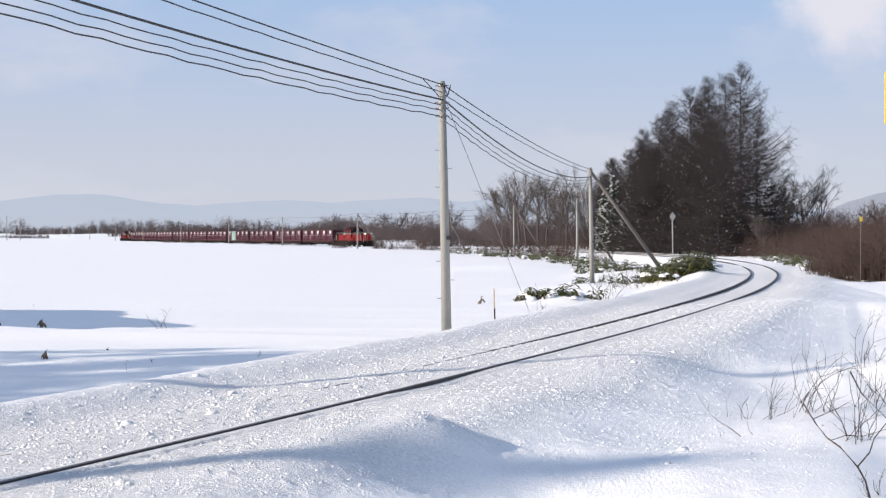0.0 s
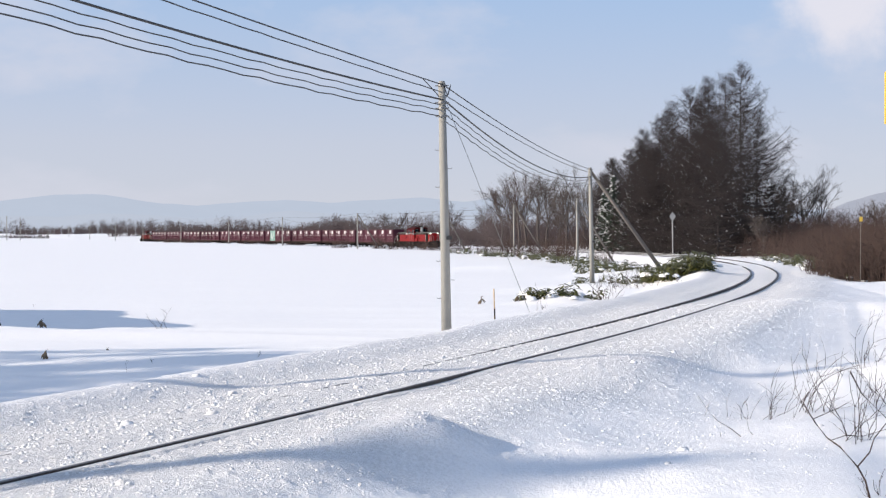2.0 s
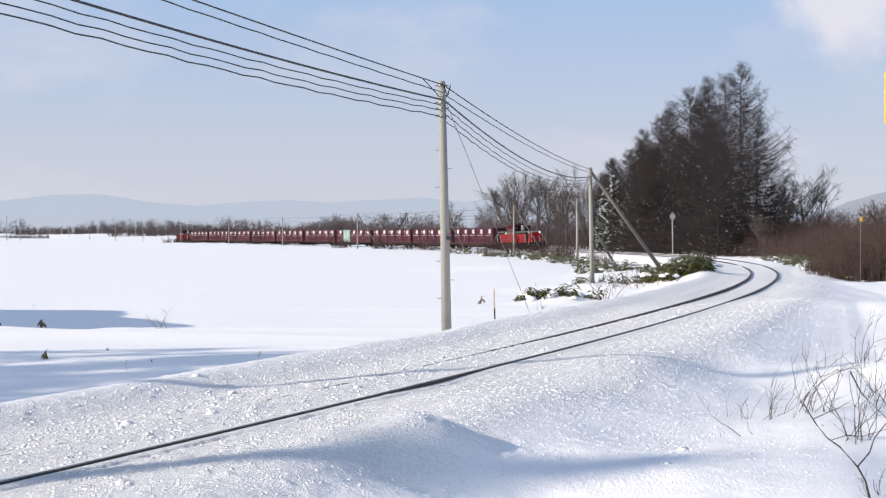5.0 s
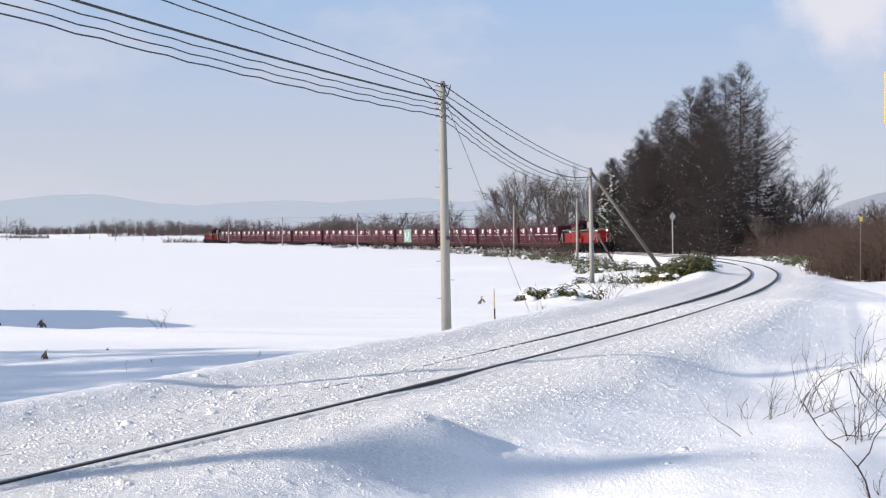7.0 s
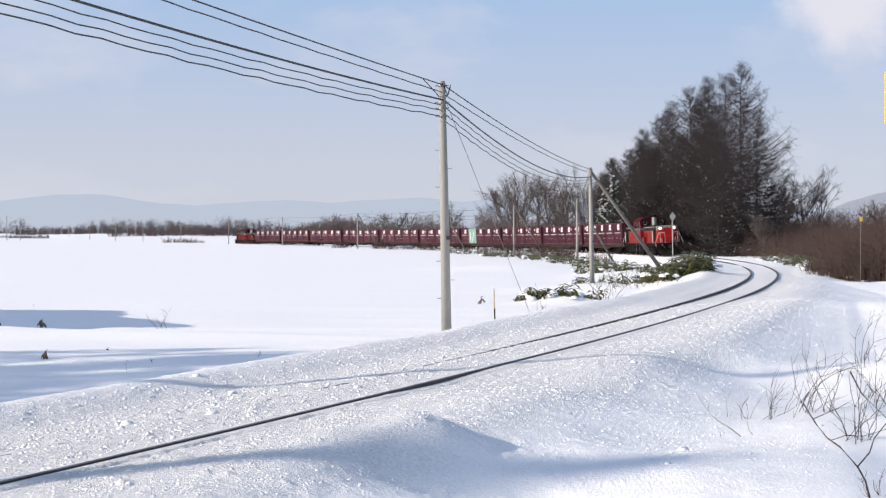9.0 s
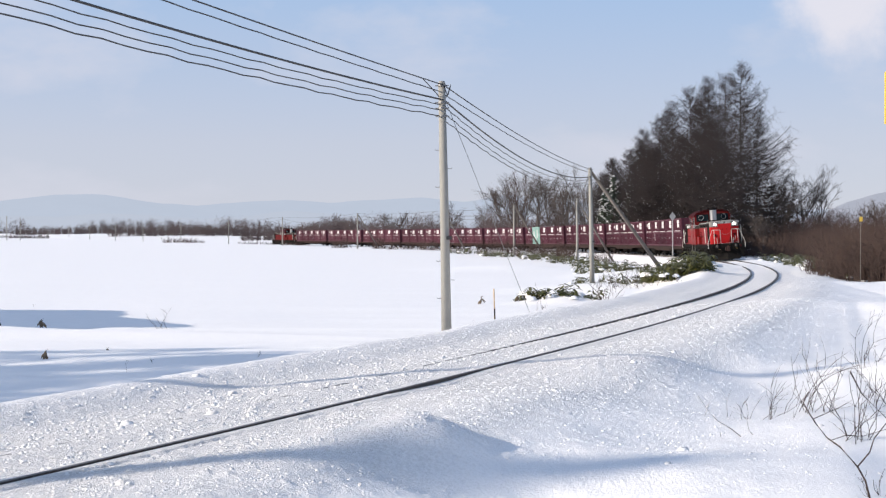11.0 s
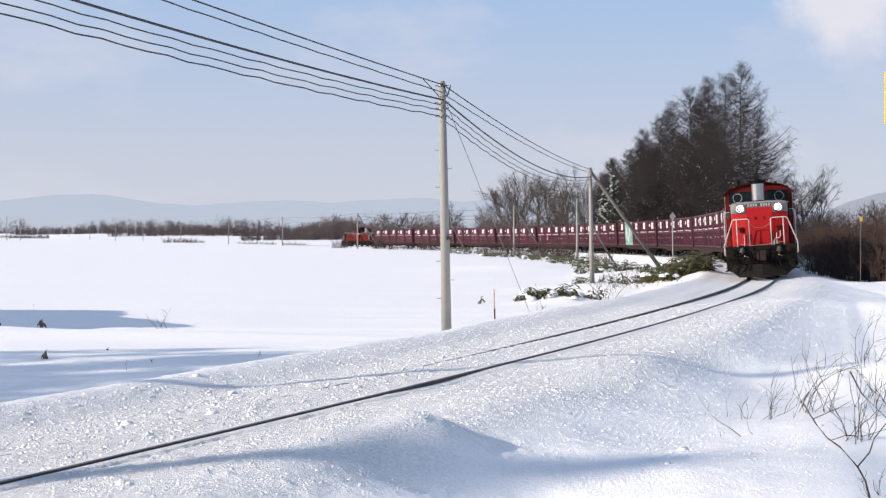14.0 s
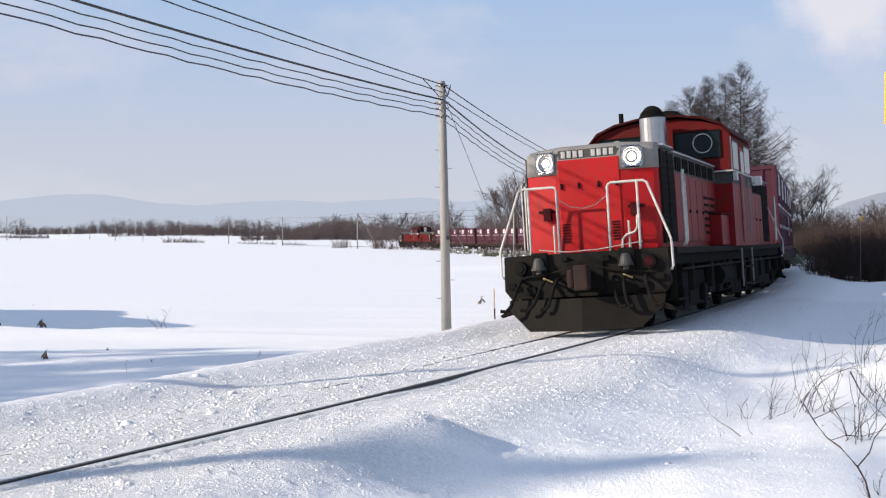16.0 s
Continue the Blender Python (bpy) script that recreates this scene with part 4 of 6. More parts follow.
            part("hand_brake", at(boxes((7.76, 7.80, sd * 0.70 - 0.16, sd * 0.70 + 0.16, 1.92, 1.97), (7.78, 7.87, sd * 0.70 - 0.06, sd * 0.70 + 0.06, 1.80, 2.0), bevel=0.012)), M_REDROOF, lo, "dark red bracket on the nose")
            # side steps and sand pipes
            for x in (7.75, 2.4):
                part("step", at(boxes((x - 0.28, x + 0.28, sd * 1.26 - 0.08, sd * 1.26 + 0.08, 0.45, 0.48), (x - 0.28, x - 0.25, sd * 1.26 - 0.05, sd * 1.26 + 0.05, 0.45, 1.0), (x + 0.25, x + 0.28, sd * 1.26 - 0.05, sd * 1.26 + 0.05, 0.45, 1.0))), M_BLACK, lo)
        part("brake_pipe", at(tube(bmesh.new(), [(7.88, 0.74, 1.80), (7.90, 0.74, 1.62), (7.90, 0.70, 1.54), (7.90, 0.56, 1.50), (7.90, 0.50, 1.44), (7.90, 0.48, 1.2)], 0.018, sides=8)), M_HANDRAIL, lo, "white bent pipe")
        part("floor_cable", at(tube(bmesh.new(), [(8.36, -0.72, 1.34), (8.37, -0.3, 1.29), (8.37, 0.2, 1.30), (8.36, 0.9, 1.38)], 0.008, sides=6)), M_LEDGE, lo)
        # odds and ends on the beam
        for y, z, w in ((-1.16, 0.80, 0.06), (-0.86, 0.72, 0.08), (-0.30, 1.18, 0.05), (0.34, 1.16, 0.06), (0.86, 0.74, 0.09), (1.16, 0.84, 0.06)):
            part("pipe_cock", at(boxes((8.41, 8.50, y - w, y + w, z - w * 0.7, z + w * 0.7), bevel=0.015)), M_BLACK, lo)
        for y in (-1.02, 1.02):
            part("uncoupling_lever", at(tube(bmesh.new(), [(8.46, y, 0.92), (8.50, y * 0.6, 0.96), (8.52, y * 0.2, 1.04)], 0.014, sides=6)), M_EDGE, lo)
        ch = at(tube(bmesh.new(), [(8.34, -0.40, 2.12), (8.34, -0.2, 1.98), (8.34, 0, 1.94), (8.34, 0.2, 1.98), (8.34, 0.40, 2.12)], 0.007, sides=5))
        part("safety_chain", ch, M_IRON, lo)
        # exhaust stack and roof gear on each hood
        part("exhaust_pipe", at(tube(bmesh.new(), [(2.15, 0, 2.9), (2.15, 0, 3.88)], 0.265, 0.265, 24)), M_STEEL, lo, "stainless exhaust stack", smooth=False)
        part("pipe_mouth", at(tube(bmesh.new(), [(2.15, 0, 3.88), (2.15, 0, 3.93), (2.10, 0, 3.98)], 0.285, 0.2, 24)), M_DARK, lo, "soot-black stack mouth")
        for bx in ((3.2, 4.6, -0.55, 0.55, 2.99, 3.07), (5.0, 6.4, -0.7, 0.7, 2.99, 3.05)):
            part("roof_vent", at(boxes(bx, bevel=0.03)), M_DARK, lo)
        part("air_horn", at(tube(bmesh.new(), [(1.35, -0.80, 3.78), (1.35, -0.80, 4.12)], 0.055, 0.05, 10)), M_DARK, lo)
    for sd in (-1, 1):
        part("air_pipe", tube(bmesh.new(), [(-7.6, sd * 1.34, 0.92), (7.6, sd * 1.34, 0.92)], 0.022, sides=6), M_EDGE, lo)
        for x in (-6.6, -4.6, -2.9, 0.6, 2.9, 4.6, 6.6):
            part("side_bracket", boxes((x - 0.05, x + 0.05, sd * 1.30 - 0.05, sd * 1.30 + 0.05, 0.55, 1.0), bevel=0.01), M_EDGE, lo)
        for x in (-0.75, 0.95):
            part("ladder_rail", tube(bmesh.new(), [(x, sd * 1.42, 1.2), (x, sd * 1.42, 0.42)], 0.018, sides=6), M_GREY, lo)
        for z in (0.45, 0.80):
            part("ladder_step", boxes((-0.75, 0.95, sd * 1.42 - 0.06, sd * 1.42 + 0.06, z, z + 0.03)), M_EDGE, lo)
    # cab
    cw = 2.81
    h = cw / 2
    body = [(-h, 1.25), (h, 1.25), (h, 2.50), (-h, 2.50)]
    part("cab_lower", extrude(bmesh.new(), body, -1.6, 1.6), flank, lo, "grimy red cab side, darkened for shade")
    part("cab_band", extrude(bmesh.new(), [(-h - 0.004, 2.50), (h + 0.004, 2.50), (h + 0.004, 2.72), (-h - 0.004, 2.72)], -1.604, 1.604), M_GREYSHADE, lo, "grey band round the cab")
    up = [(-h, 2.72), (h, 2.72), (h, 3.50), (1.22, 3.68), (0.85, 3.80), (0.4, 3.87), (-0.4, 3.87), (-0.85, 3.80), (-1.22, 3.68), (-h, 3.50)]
    part("cab_upper", extrude(bmesh.new(), up, -1.6, 1.6), M_REDDULL, lo, "dull dark red upper cab")
    rf = [(-1.46, 3.47), (-1.24, 3.68), (-0.87, 3.83), (-0.4, 3.91), (0.4, 3.91), (0.87, 3.83), (1.24, 3.68), (1.46, 3.47), (1.46, 3.50), (1.26, 3.72), (0.88, 3.87), (0.4, 3.95), (-0.4, 3.95), (-0.88, 3.87), (-1.26, 3.72), (-1.46, 3.50)]
    part("cab_roof", extrude(bmesh.new(), rf, -1.72, 1.72), M_REDROOF, lo, "sooty dark red arched roof")
    for sd in (-1, 1):
        part("cab_ledge", boxes((-1.63, 1.64, min(sd * 1.40, sd * 1.45), max(sd * 1.40, sd * 1.45), 2.735, 2.765)), M_LEDGE, lo, "pale ledge under the cab windows")
        part("window_post", boxes((1.50, 1.58, min(sd * 1.40, sd * 1.42), max(sd * 1.40, sd * 1.42), 2.77, 3.44)), M_LEDGE, lo)
        part("rear_mirror", boxes((-1.95, -1.72, sd * 1.50 - 0.10, sd * 1.50 + 0.10, 2.58, 2.78), bevel=0.02), M_WHITE, lo, "white mirror housing")
        part("mirror_arm", tube(bmesh.new(), [(-1.58, sd * 1.39, 2.62), (-1.75, sd * 1.48, 2.64)], 0.014, sides=6), M_IRON, lo)
        for x in (2.6, 3.1):
            part("roof_whistle", tube(bmesh.new(), [(x, sd * 0.5, 2.9), (x, sd * 0.5, 3.1)], 0.03, 0.045, 10), M_BELL, lo)
    for x in (1.64, -1.64):
        part("cab_ledge", boxes((x - 0.03, x + 0.03, -1.45, 1.45, 2.735, 2.765)), M_LEDGE, lo, "pale ledge under the cab windows")
    part("roof_box", boxes((-0.9, 1.5, -0.36, 0.36, 3.93, 4.07), bevel=0.03), M_DARK, lo)
    for end in (1, -1):
        for sd in (-1, 1):
            y0, y1 = sorted((sd * 0.30, sd * 1.22))
            x0, x1 = sorted((end * 1.60, end * 1.615))
            win = part("cab_window", boxes((x0, x1, y0, y1, 3.04, 3.58)), M_GLASS, lo, "dark cab window")
            xr = end * 1.62
            ring = [(xr, sd * 0.87 + 0.19 * math.cos(a * math.tau / 18), 3.34 + 0.19 * math.sin(a * math.tau / 18)) for a in range(19)]
            part("clear_view_ring", tube(bmesh.new(), ring, 0.011, sides=6, cap=False), M_HANDRAIL, win)
            fr = bmesh.new()
            for a, b in (((y0, 3.04), (y1, 3.04)), ((y1, 3.04), (y1, 3.58)), ((y1, 3.58), (y0, 3.58)), ((y0, 3.58), (y0, 3.04))):
                tube(fr, [(xr, *a), (xr, *b)], 0.014, sides=6)
            part("window_frame", fr, M_DARK, win)
    for sd in (-1, 1):
        for end in (-1, 1):
            x0, x1 = sorted((end * 1.606, end * 2.7))
            y0, y1 = sorted((sd * 0.99, sd * 1.30))
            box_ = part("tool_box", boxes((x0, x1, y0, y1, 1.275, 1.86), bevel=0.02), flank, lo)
            part("lid", boxes((x0 - 0.01, x1 + 0.01, y0 - 0.01, y1 + 0.01, 1.865, 1.89), bevel=0.006), M_REDROOF, box_)
    for sd in (-1, 1):
        y = sd * h
        for x0, x1 in ((-1.35, -0.45), (0.55, 1.35)):
            win = part("side_window", boxes((x0, x1, min(y, y + sd * 0.012), max(y, y + sd * 0.012), 2.80, 3.36)), M_GLASS, lo, "dark cab side window")
            part("window_sill", boxes((x0 - 0.03, x1 + 0.03, min(y, y + sd * 0.02), max(y, y + sd * 0.02), 2.765, 2.80)), M_GREYSHADE, win)
            part("window_head", boxes((x0 - 0.03, x1 + 0.03, min(y, y + sd * 0.02), max(y, y + sd * 0.02), 3.36, 3.395)), M_GREYSHADE, win)
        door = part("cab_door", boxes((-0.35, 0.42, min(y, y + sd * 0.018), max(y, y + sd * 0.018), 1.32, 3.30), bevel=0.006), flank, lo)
        part("door_window", boxes((-0.22, 0.30, min(y, y + sd * 0.026), max(y, y + sd * 0.026), 2.78, 3.22)), M_GLASS, door)
        for x in (-0.48, 0.52):
            part("grab_rail", tube(bmesh.new(), [(x, y + sd * 0.06, 1.45), (x, y + sd * 0.06, 2.7)], 0.014, sides=6), M_GREY, lo)
        part("mirror", boxes((1.42, 1.60, y + sd * 0.06 - 0.04, y + sd * 0.06 + 0.04, 2.55, 2.72)), M_STEEL, lo)
    return lo


def container_mesh(kind):
    """Twelve-foot goods container: ribbed sides and double doors."""
    L, Wd, H = 3.66, 2.40, 2.46
    bm = boxes((-L / 2 + 0.05, L / 2 - 0.05, -Wd / 2 + 0.05, Wd / 2 - 0.05, 0.06, H - 0.05))
    for x in (-L / 2, L / 2 - 0.12):
        for y in (-Wd / 2, Wd / 2 - 0.12):
            box(bm, x, x + 0.12, y, y + 0.12, 0, H, 0.015)
    for z0, z1 in ((0.0, 0.14), (H - 0.11, H)):
        for y in (-Wd / 2, Wd / 2 - 0.1):
            box(bm, -L / 2 + 0.1, L / 2 - 0.1, y + 0.01, y + 0.09, z0, z1, 0.01)
        for x in (-L / 2, L / 2 - 0.1):
            box(bm, x + 0.01, x + 0.09, -Wd / 2 + 0.1, Wd / 2 - 0.1, z0, z1, 0.01)
    for side in (-1, 1):
        for k in range(11):
            x = -1.55 + k * 0.31
            y = side * (Wd / 2 - 0.035)
            box(bm, x - 0.035, x + 0.035, y - 0.025, y + 0.025, 0.14, H - 0.11)
        box(bm, -L / 2 + 0.1, L / 2 - 0.1, side * (Wd / 2 - 0.03) - 0.02, side * (Wd / 2 - 0.03) + 0.02, 1.18, 1.30)
    for q in (-1, 1):
        for y in (-0.8, -0.4, 0.0, 0.4, 0.8):
            x = q * (L / 2 - 0.03)
            box(bm, x - 0.02, x + 0.02, y - 0.03, y + 0.03, 0.14, H - 0.11)
    me = bpy.data.meshes.new("body")
    bm.to_mesh(me)
    bm.free()
    me.materials.append(M_GREEN if kind == "green" else M_MAROON)
    return me


def mark_mesh(rows, side):
    bm = bmesh.new()
    y = side * 1.196
    for x0, x1, z0, z1 in rows:
        xa, xb = (-x1, -x0) if side > 0 else (x0, x1)
        # painted signs lean with the lettering, a notch left bare in the tall ones
        lean = Matrix() if z1 - z0 < 0.4 or z0 < 1.0 else Matrix(((1, 0, -0.22 * side, 0.22 * side * (z0 + z1) / 2), (0, 1, 0, 0), (0, 0, 1, 0), (0, 0, 0, 1)))
        if z1 - z0 > 0.4 and z0 > 1.0:
            mid = (z0 + z1) / 2
            box(bm, xa, xb, y - 0.012, y + 0.012, mid + 0.03, z1, 0.0, lean)
            box(bm, xa, (xa + xb) / 2 - 0.03, y - 0.012, y + 0.012, z0, mid + 0.03, 0.0, lean)
            box(bm, (xa + xb) / 2 + 0.05, xb, y - 0.012, y + 0.012, z0, mid - 0.02, 0.0, lean)
        else:
            box(bm, xa, xb, y - 0.012, y + 0.012, z0, z1)
    me = bpy.data.meshes.new("marking")
    bm.to_mesh(me)
    bm.free()
    me.materials.append(M_MARK)
    return me


BODY = {k: container_mesh(k) for k in ("maroon", "green")}
STRIPE = (-1.40, 1.20, 1.33, 1.385)
MARKS = [[(-0.05, 0.85, 1.66, 2.28), (-0.95, -0.60, 1.86, 2.16), STRIPE, (-1.3, -1.15, 0.72, 0.82), (0.5, 0.62, 0.7, 0.80)],
         [(-0.02, 0.90, 1.66, 2.30), STRIPE, (-0.4, -0.28, 0.7, 0.80), (1.1, 1.22, 0.7, 0.80)],
         [(-1.1, -0.8, 1.88, 2.16), (-0.08, 0.80, 1.64, 2.26), (-1.45, -0.2, 1.34, 1.39), (0.1, 1.35, 1.30, 1.37), (0.9, 1.02, 0.72, 0.8)],
         [(0.10, 0.98, 1.68, 2.28), (-0.50, -0.44, 0.5, 1.2), (-1.2, 1.5, 1.33, 1.385), (-1.2, -1.08, 0.72, 0.8)],
         [(-0.4, 0.45, 1.64, 2.24), (0.9, 1.2, 1.86, 2.14), (-1.5, 1.2, 1.33, 1.39), (0.06, 0.14, 0.68, 0.76), (-0.6, -0.5, 0.7, 0.78)]]
GREENMARK = [(-1.1, -0.75, 0.6, 1.9), (-0.3, 0.1, 0.3, 0.98), (0.5, 0.8, 0.9, 2.0)]
MARKS_ME = [(mark_mesh(r, -1), mark_mesh(r, 1)) for r in MARKS]
GREEN_ME = (mark_mesh(GREENMARK, -1), mark_mesh(GREENMARK, 1))


def build_container(kind, which):
    c = thing("freight_container", "maroon twelve-foot freight container with white markings on a wagon" if kind == "maroon" else "pale green freight container with white markings on a wagon", "container", "containers on the train")
    share("body", BODY[kind], c)
    for me in (GREEN_ME if kind == "green" else MARKS_ME[which]):
        tagged(share("marking", me, c), "white painted markings")
    return c


def build_wagon():
    w = thing("container_wagon", "brown flat container wagon on two bogies", "wagon", "wagons of the train")
    bm = boxes((-9.9, 9.9, -0.22, -0.08, 0.62, 1.02), (-9.9, 9.9, 0.08, 0.22, 0.62, 1.02))
    for x in np.arange(-9.4, 9.5, 0.98):
        box(bm, x - 0.06, x + 0.06, -1.2, 1.2, 0.86, 1.03)
    part("centre_sill", bm, M_DECK, w)
    for y in (-1.24, 1.24):
        bm = bmesh.new()
        extrude(bm, [(-9.9, 1.05), (9.9, 1.05), (9.9, 0.80), (4.6, 0.78), (3.6, 0.62), (-3.6, 0.62), (-4.6, 0.78), (-9.9, 0.80)], y - 0.05, y + 0.05, "y")
        part("side_sill", bm, M_DECK, w)
    part("deck_plate", boxes((-9.9, 9.9, -1.18, 1.18, 1.01, 1.05)), M_DECK, w)
    for x in (-7.1, 7.1):
        bogie(w, x)
    for bx in ((-1.6, -0.4, -1.0, 1.0, 0.36, 0.62), (0.6, 1.8, -0.8, -0.2, 0.34, 0.62), (0.6, 1.8, 0.3, 0.9, 0.4, 0.62)):
        part("brake_box", boxes(bx, bevel=0.03), M_BLACK, w)
    for e in (-1, 1):
        part("end_beam", boxes((min(e * 9.78, e * 9.95), max(e * 9.78, e * 9.95), -1.28, 1.28, 0.70, 1.06), bevel=0.01), M_DECK, w)
        part("coupler", boxes((min(e * 9.9, e * 10.2), max(e * 9.9, e * 10.2), -0.12, 0.12, 0.76, 1.0), bevel=0.02), M_BLACK, w)
        part("handrail", tube(bmesh.new(), [(e * 9.9, -1.2, 1.0), (e * 9.9, -1.2, 1.55), (e * 9.9, -0.7, 1.55), (e * 9.9, -0.7, 1.0)], 0.02, sides=6), M_EDGE, w)
    return w


def build_train():
    a = build_loco("bright red centre-cab diesel locomotive with lit headlights", True, M_RED, M_REDSHADE)
    b = build_loco("dark red centre-cab diesel locomotive at the tail of the train", False, M_REDDULL, M_REDDULL)
    MOVERS.append((a, LOCO / 2, 11.2, Matrix()))
    tail = LOCO + WAGONS * WAGON + LOCO / 2
    MOVERS.append((b, tail, 11.2, Matrix.Rotation(math.pi, 4, "Z")))
    rnd = random.Random(7)
    first = build_wagon()
    for i in range(WAGONS):
        w = first if i == 0 else copy_thing(first, Matrix())
        back = LOCO + WAGON * (i + 0.5)
        MOVERS.append((w, back, 14.2, Matrix()))
        for k in range(5):
            c = build_container("green" if (i == 3 and k == 3) else "maroon", rnd.choice((0, 1, 1, 1, 2, 3, 4)))
            MOVERS.append((c, back, 14.2, pose((2 - k) * 3.86, 0, 1.055)))


build_train()


def motions():
    steps = [i / FPS for i in range(16 * FPS + 1)]
    for wheels, x in TURNING:
        walk(wheels, [(t, pose(x, 0, 0.43) @ Matrix.Rotation((front_s(0) - front_s(t)) / 0.43, 4, "Y")) for t in steps])
    for ob, back, pivots, place in MOVERS:
        walk(ob, [(t, vehicle_pose(t, back, pivots) @ place) for t in TIMES])

# ---- trees, brush and grasses ----
def rv(rnd, s=1.0):
    return Vector((rnd.gauss(0, s), rnd.gauss(0, s), rnd.gauss(0, s)))


def finish_tree(name, label, category, x, y, wood, twigs, twig_mat, bark=None, group="", extra=None):
    t = thing(name, label, category, group)
    t.location = (x, y, gz(x, y) - 0.1)
    link("trunk", wood.v, wood.f, bark or M_BARK, t, smooth=True)
    link("crown", twigs.v, twigs.f, twig_mat, t)
    if extra:
        tagged(link("snow_on_branches", extra.v, extra.f, M_SNOW, t, "snow lying on the branches"), kind="stuff")
    return t


def larch(x, y, h, seed, spread=3.6, right=0.0, bare=0.05):
    """Leafless larch: straight bole, level whorled limbs that lift at the tips, hung with fine shoots."""
    rnd = random.Random(seed)
    wood, tw, snow = Twigs(), Twigs(), Twigs()
    bend = (rnd.uniform(-0.3, 0.3), rnd.uniform(-0.3, 0.3))

    def bole(z):
        u = z / h
        return Vector((bend[0] * math.sin(u * 2.4), bend[1] * math.sin(u * 2.1), z))
    wood.limb([bole(h * i / 12) for i in range(13)], 0.0085 * h + 0.02, 0.012, 7)
    z = h * bare
    while z < h * 0.985:
        u = z / h
        reach = spread * 1.18 * (1 - u) ** 0.78 * (0.75 + 0.25 * min(1, (u - bare) / 0.15 + 0.4)) + 0.25
        for _ in range(3):
            a = rnd.uniform(0, math.tau)
            ln = reach * rnd.uniform(0.55, 1.12)
            if right and math.cos(a) > 0.35 and u < 0.78:
                ln *= 1 + right * rnd.uniform(0.3, 1.0) * (1 - u)
            o = Vector((math.cos(a), math.sin(a), 0))
            rise = -0.10 + 0.62 * u + rnd.uniform(-0.16, 0.2)
            p = [bole(z)]
            n = 6
            side = Vector((-o.y, o.x, 0)) * rnd.uniform(-0.12, 0.12)
            for i in range(1, n + 1):
                q = i / n
                p.append(bole(z) + o * ln * q + side * ln * q * q + Vector((0, 0, ln * (rise * q + 0.18 * q * q - 0.10 * math.sin(q * 3)))) + rv(rnd, 0.035 * ln / 3))
            wood.limb(p, 0.012 + 0.0125 * ln, 0.008, 3)
            shoots = int(5 + ln * 6.5)
            for k in range(shoots):
                q = rnd.uniform(0.12, 1.0) ** 0.8
                i = min(int(q * n), n - 1)
                b = p[i].lerp(p[i + 1], q * n - i)
                w = (o * rnd.uniform(-0.3, 0.8) + Vector((-o.y, o.x, 0)) * rnd.uniform(-1.0, 1.0) + Vector((0, 0, rnd.uniform(-0.8, 0.6)))).normalized()
                tl = rnd.uniform(0.3, 1.1) * (0.5 + 0.5 * ln / 3)
                e = b + w * tl
                tw.spike(b, e, 0.012)
                for _k in range(4):
                    c = b.lerp(e, rnd.uniform(0.2, 0.95))
                    tw.blade(c, c + (w * 0.5 + rv(rnd, 0.5) + Vector((0, 0, -0.15))).normalized() * rnd.uniform(0.2, 0.55), 0.013, rnd)
            for _k in range(2 if u < 0.5 and rnd.random() < 0.45 else 0):
                q = rnd.randint(2, n - 1)
                c = p[q] + Vector((0, 0, 0.03))
                d = (p[q + 1] - p[q]).normalized() * rnd.uniform(0.15, 0.4)
                snow.leaf(c - d * 0.5, d, Vector((0, 0, 1)), d.length * 1.6, rnd.uniform(0.05, 0.11))
        z += h * rnd.uniform(0.0075, 0.014)
    return finish_tree("larch_tree", "tall leafless brown larch at the edge of the wood", "tree", x, y, wood, tw, M_TWIG, group="larches beside the bend", extra=snow if snow.v else None)


# x, y, height of the tip, reach of the limbs, extra reach towards the light
LARCHES = [(27.2, 131, 17.6, 4.2, 0.0),
           (25.4, 145, 15.4, 4.2, 0.0),
           (24.2, 157, 12.9, 4.0, 0.0),
           (30.0, 128, 18.8, 5.8, 0.55),
           (30.0, 136, 18.6, 4.8, 0.0),
           (27.1, 132, 16.8, 4.8, 0.0),
           (27.0, 141, 17.8, 4.8, 0.0),
           (26.6, 148, 16.9, 4.6, 0.0),
           (25.8, 153, 15.5, 4.6, 0.0),
           (25.0, 158, 14.4, 4.3, 0.0),
           (26.6, 168, 13.2, 4.3, 0.0),
           (34.2, 139, 15.2, 4.6, 0.4),
           (29.9, 150, 17.2, 4.8, 0.0),
           (26.2, 122, 13.5, 3.9, 0.0),
           (24.8, 134, 11.8, 3.8, 0.0),
           (23.6, 143, 11.0, 3.6, 0.0),
           (26.4, 178, 11.2, 3.6, 0.0),
           (24.3, 182, 12.2, 4.2, 0.0),
           (25.4, 175, 13.0, 4.2, 0.0),
           (25.2, 187, 12.2, 3.8, 0.0),
           (24.6, 196, 10.6, 3.6, 0.0)]
for i, (lx, ly, tip, reach, right) in enumerate(LARCHES):
    larch(lx, ly, tip - gz(lx, ly) + 0.1, 40 + i, reach, right)


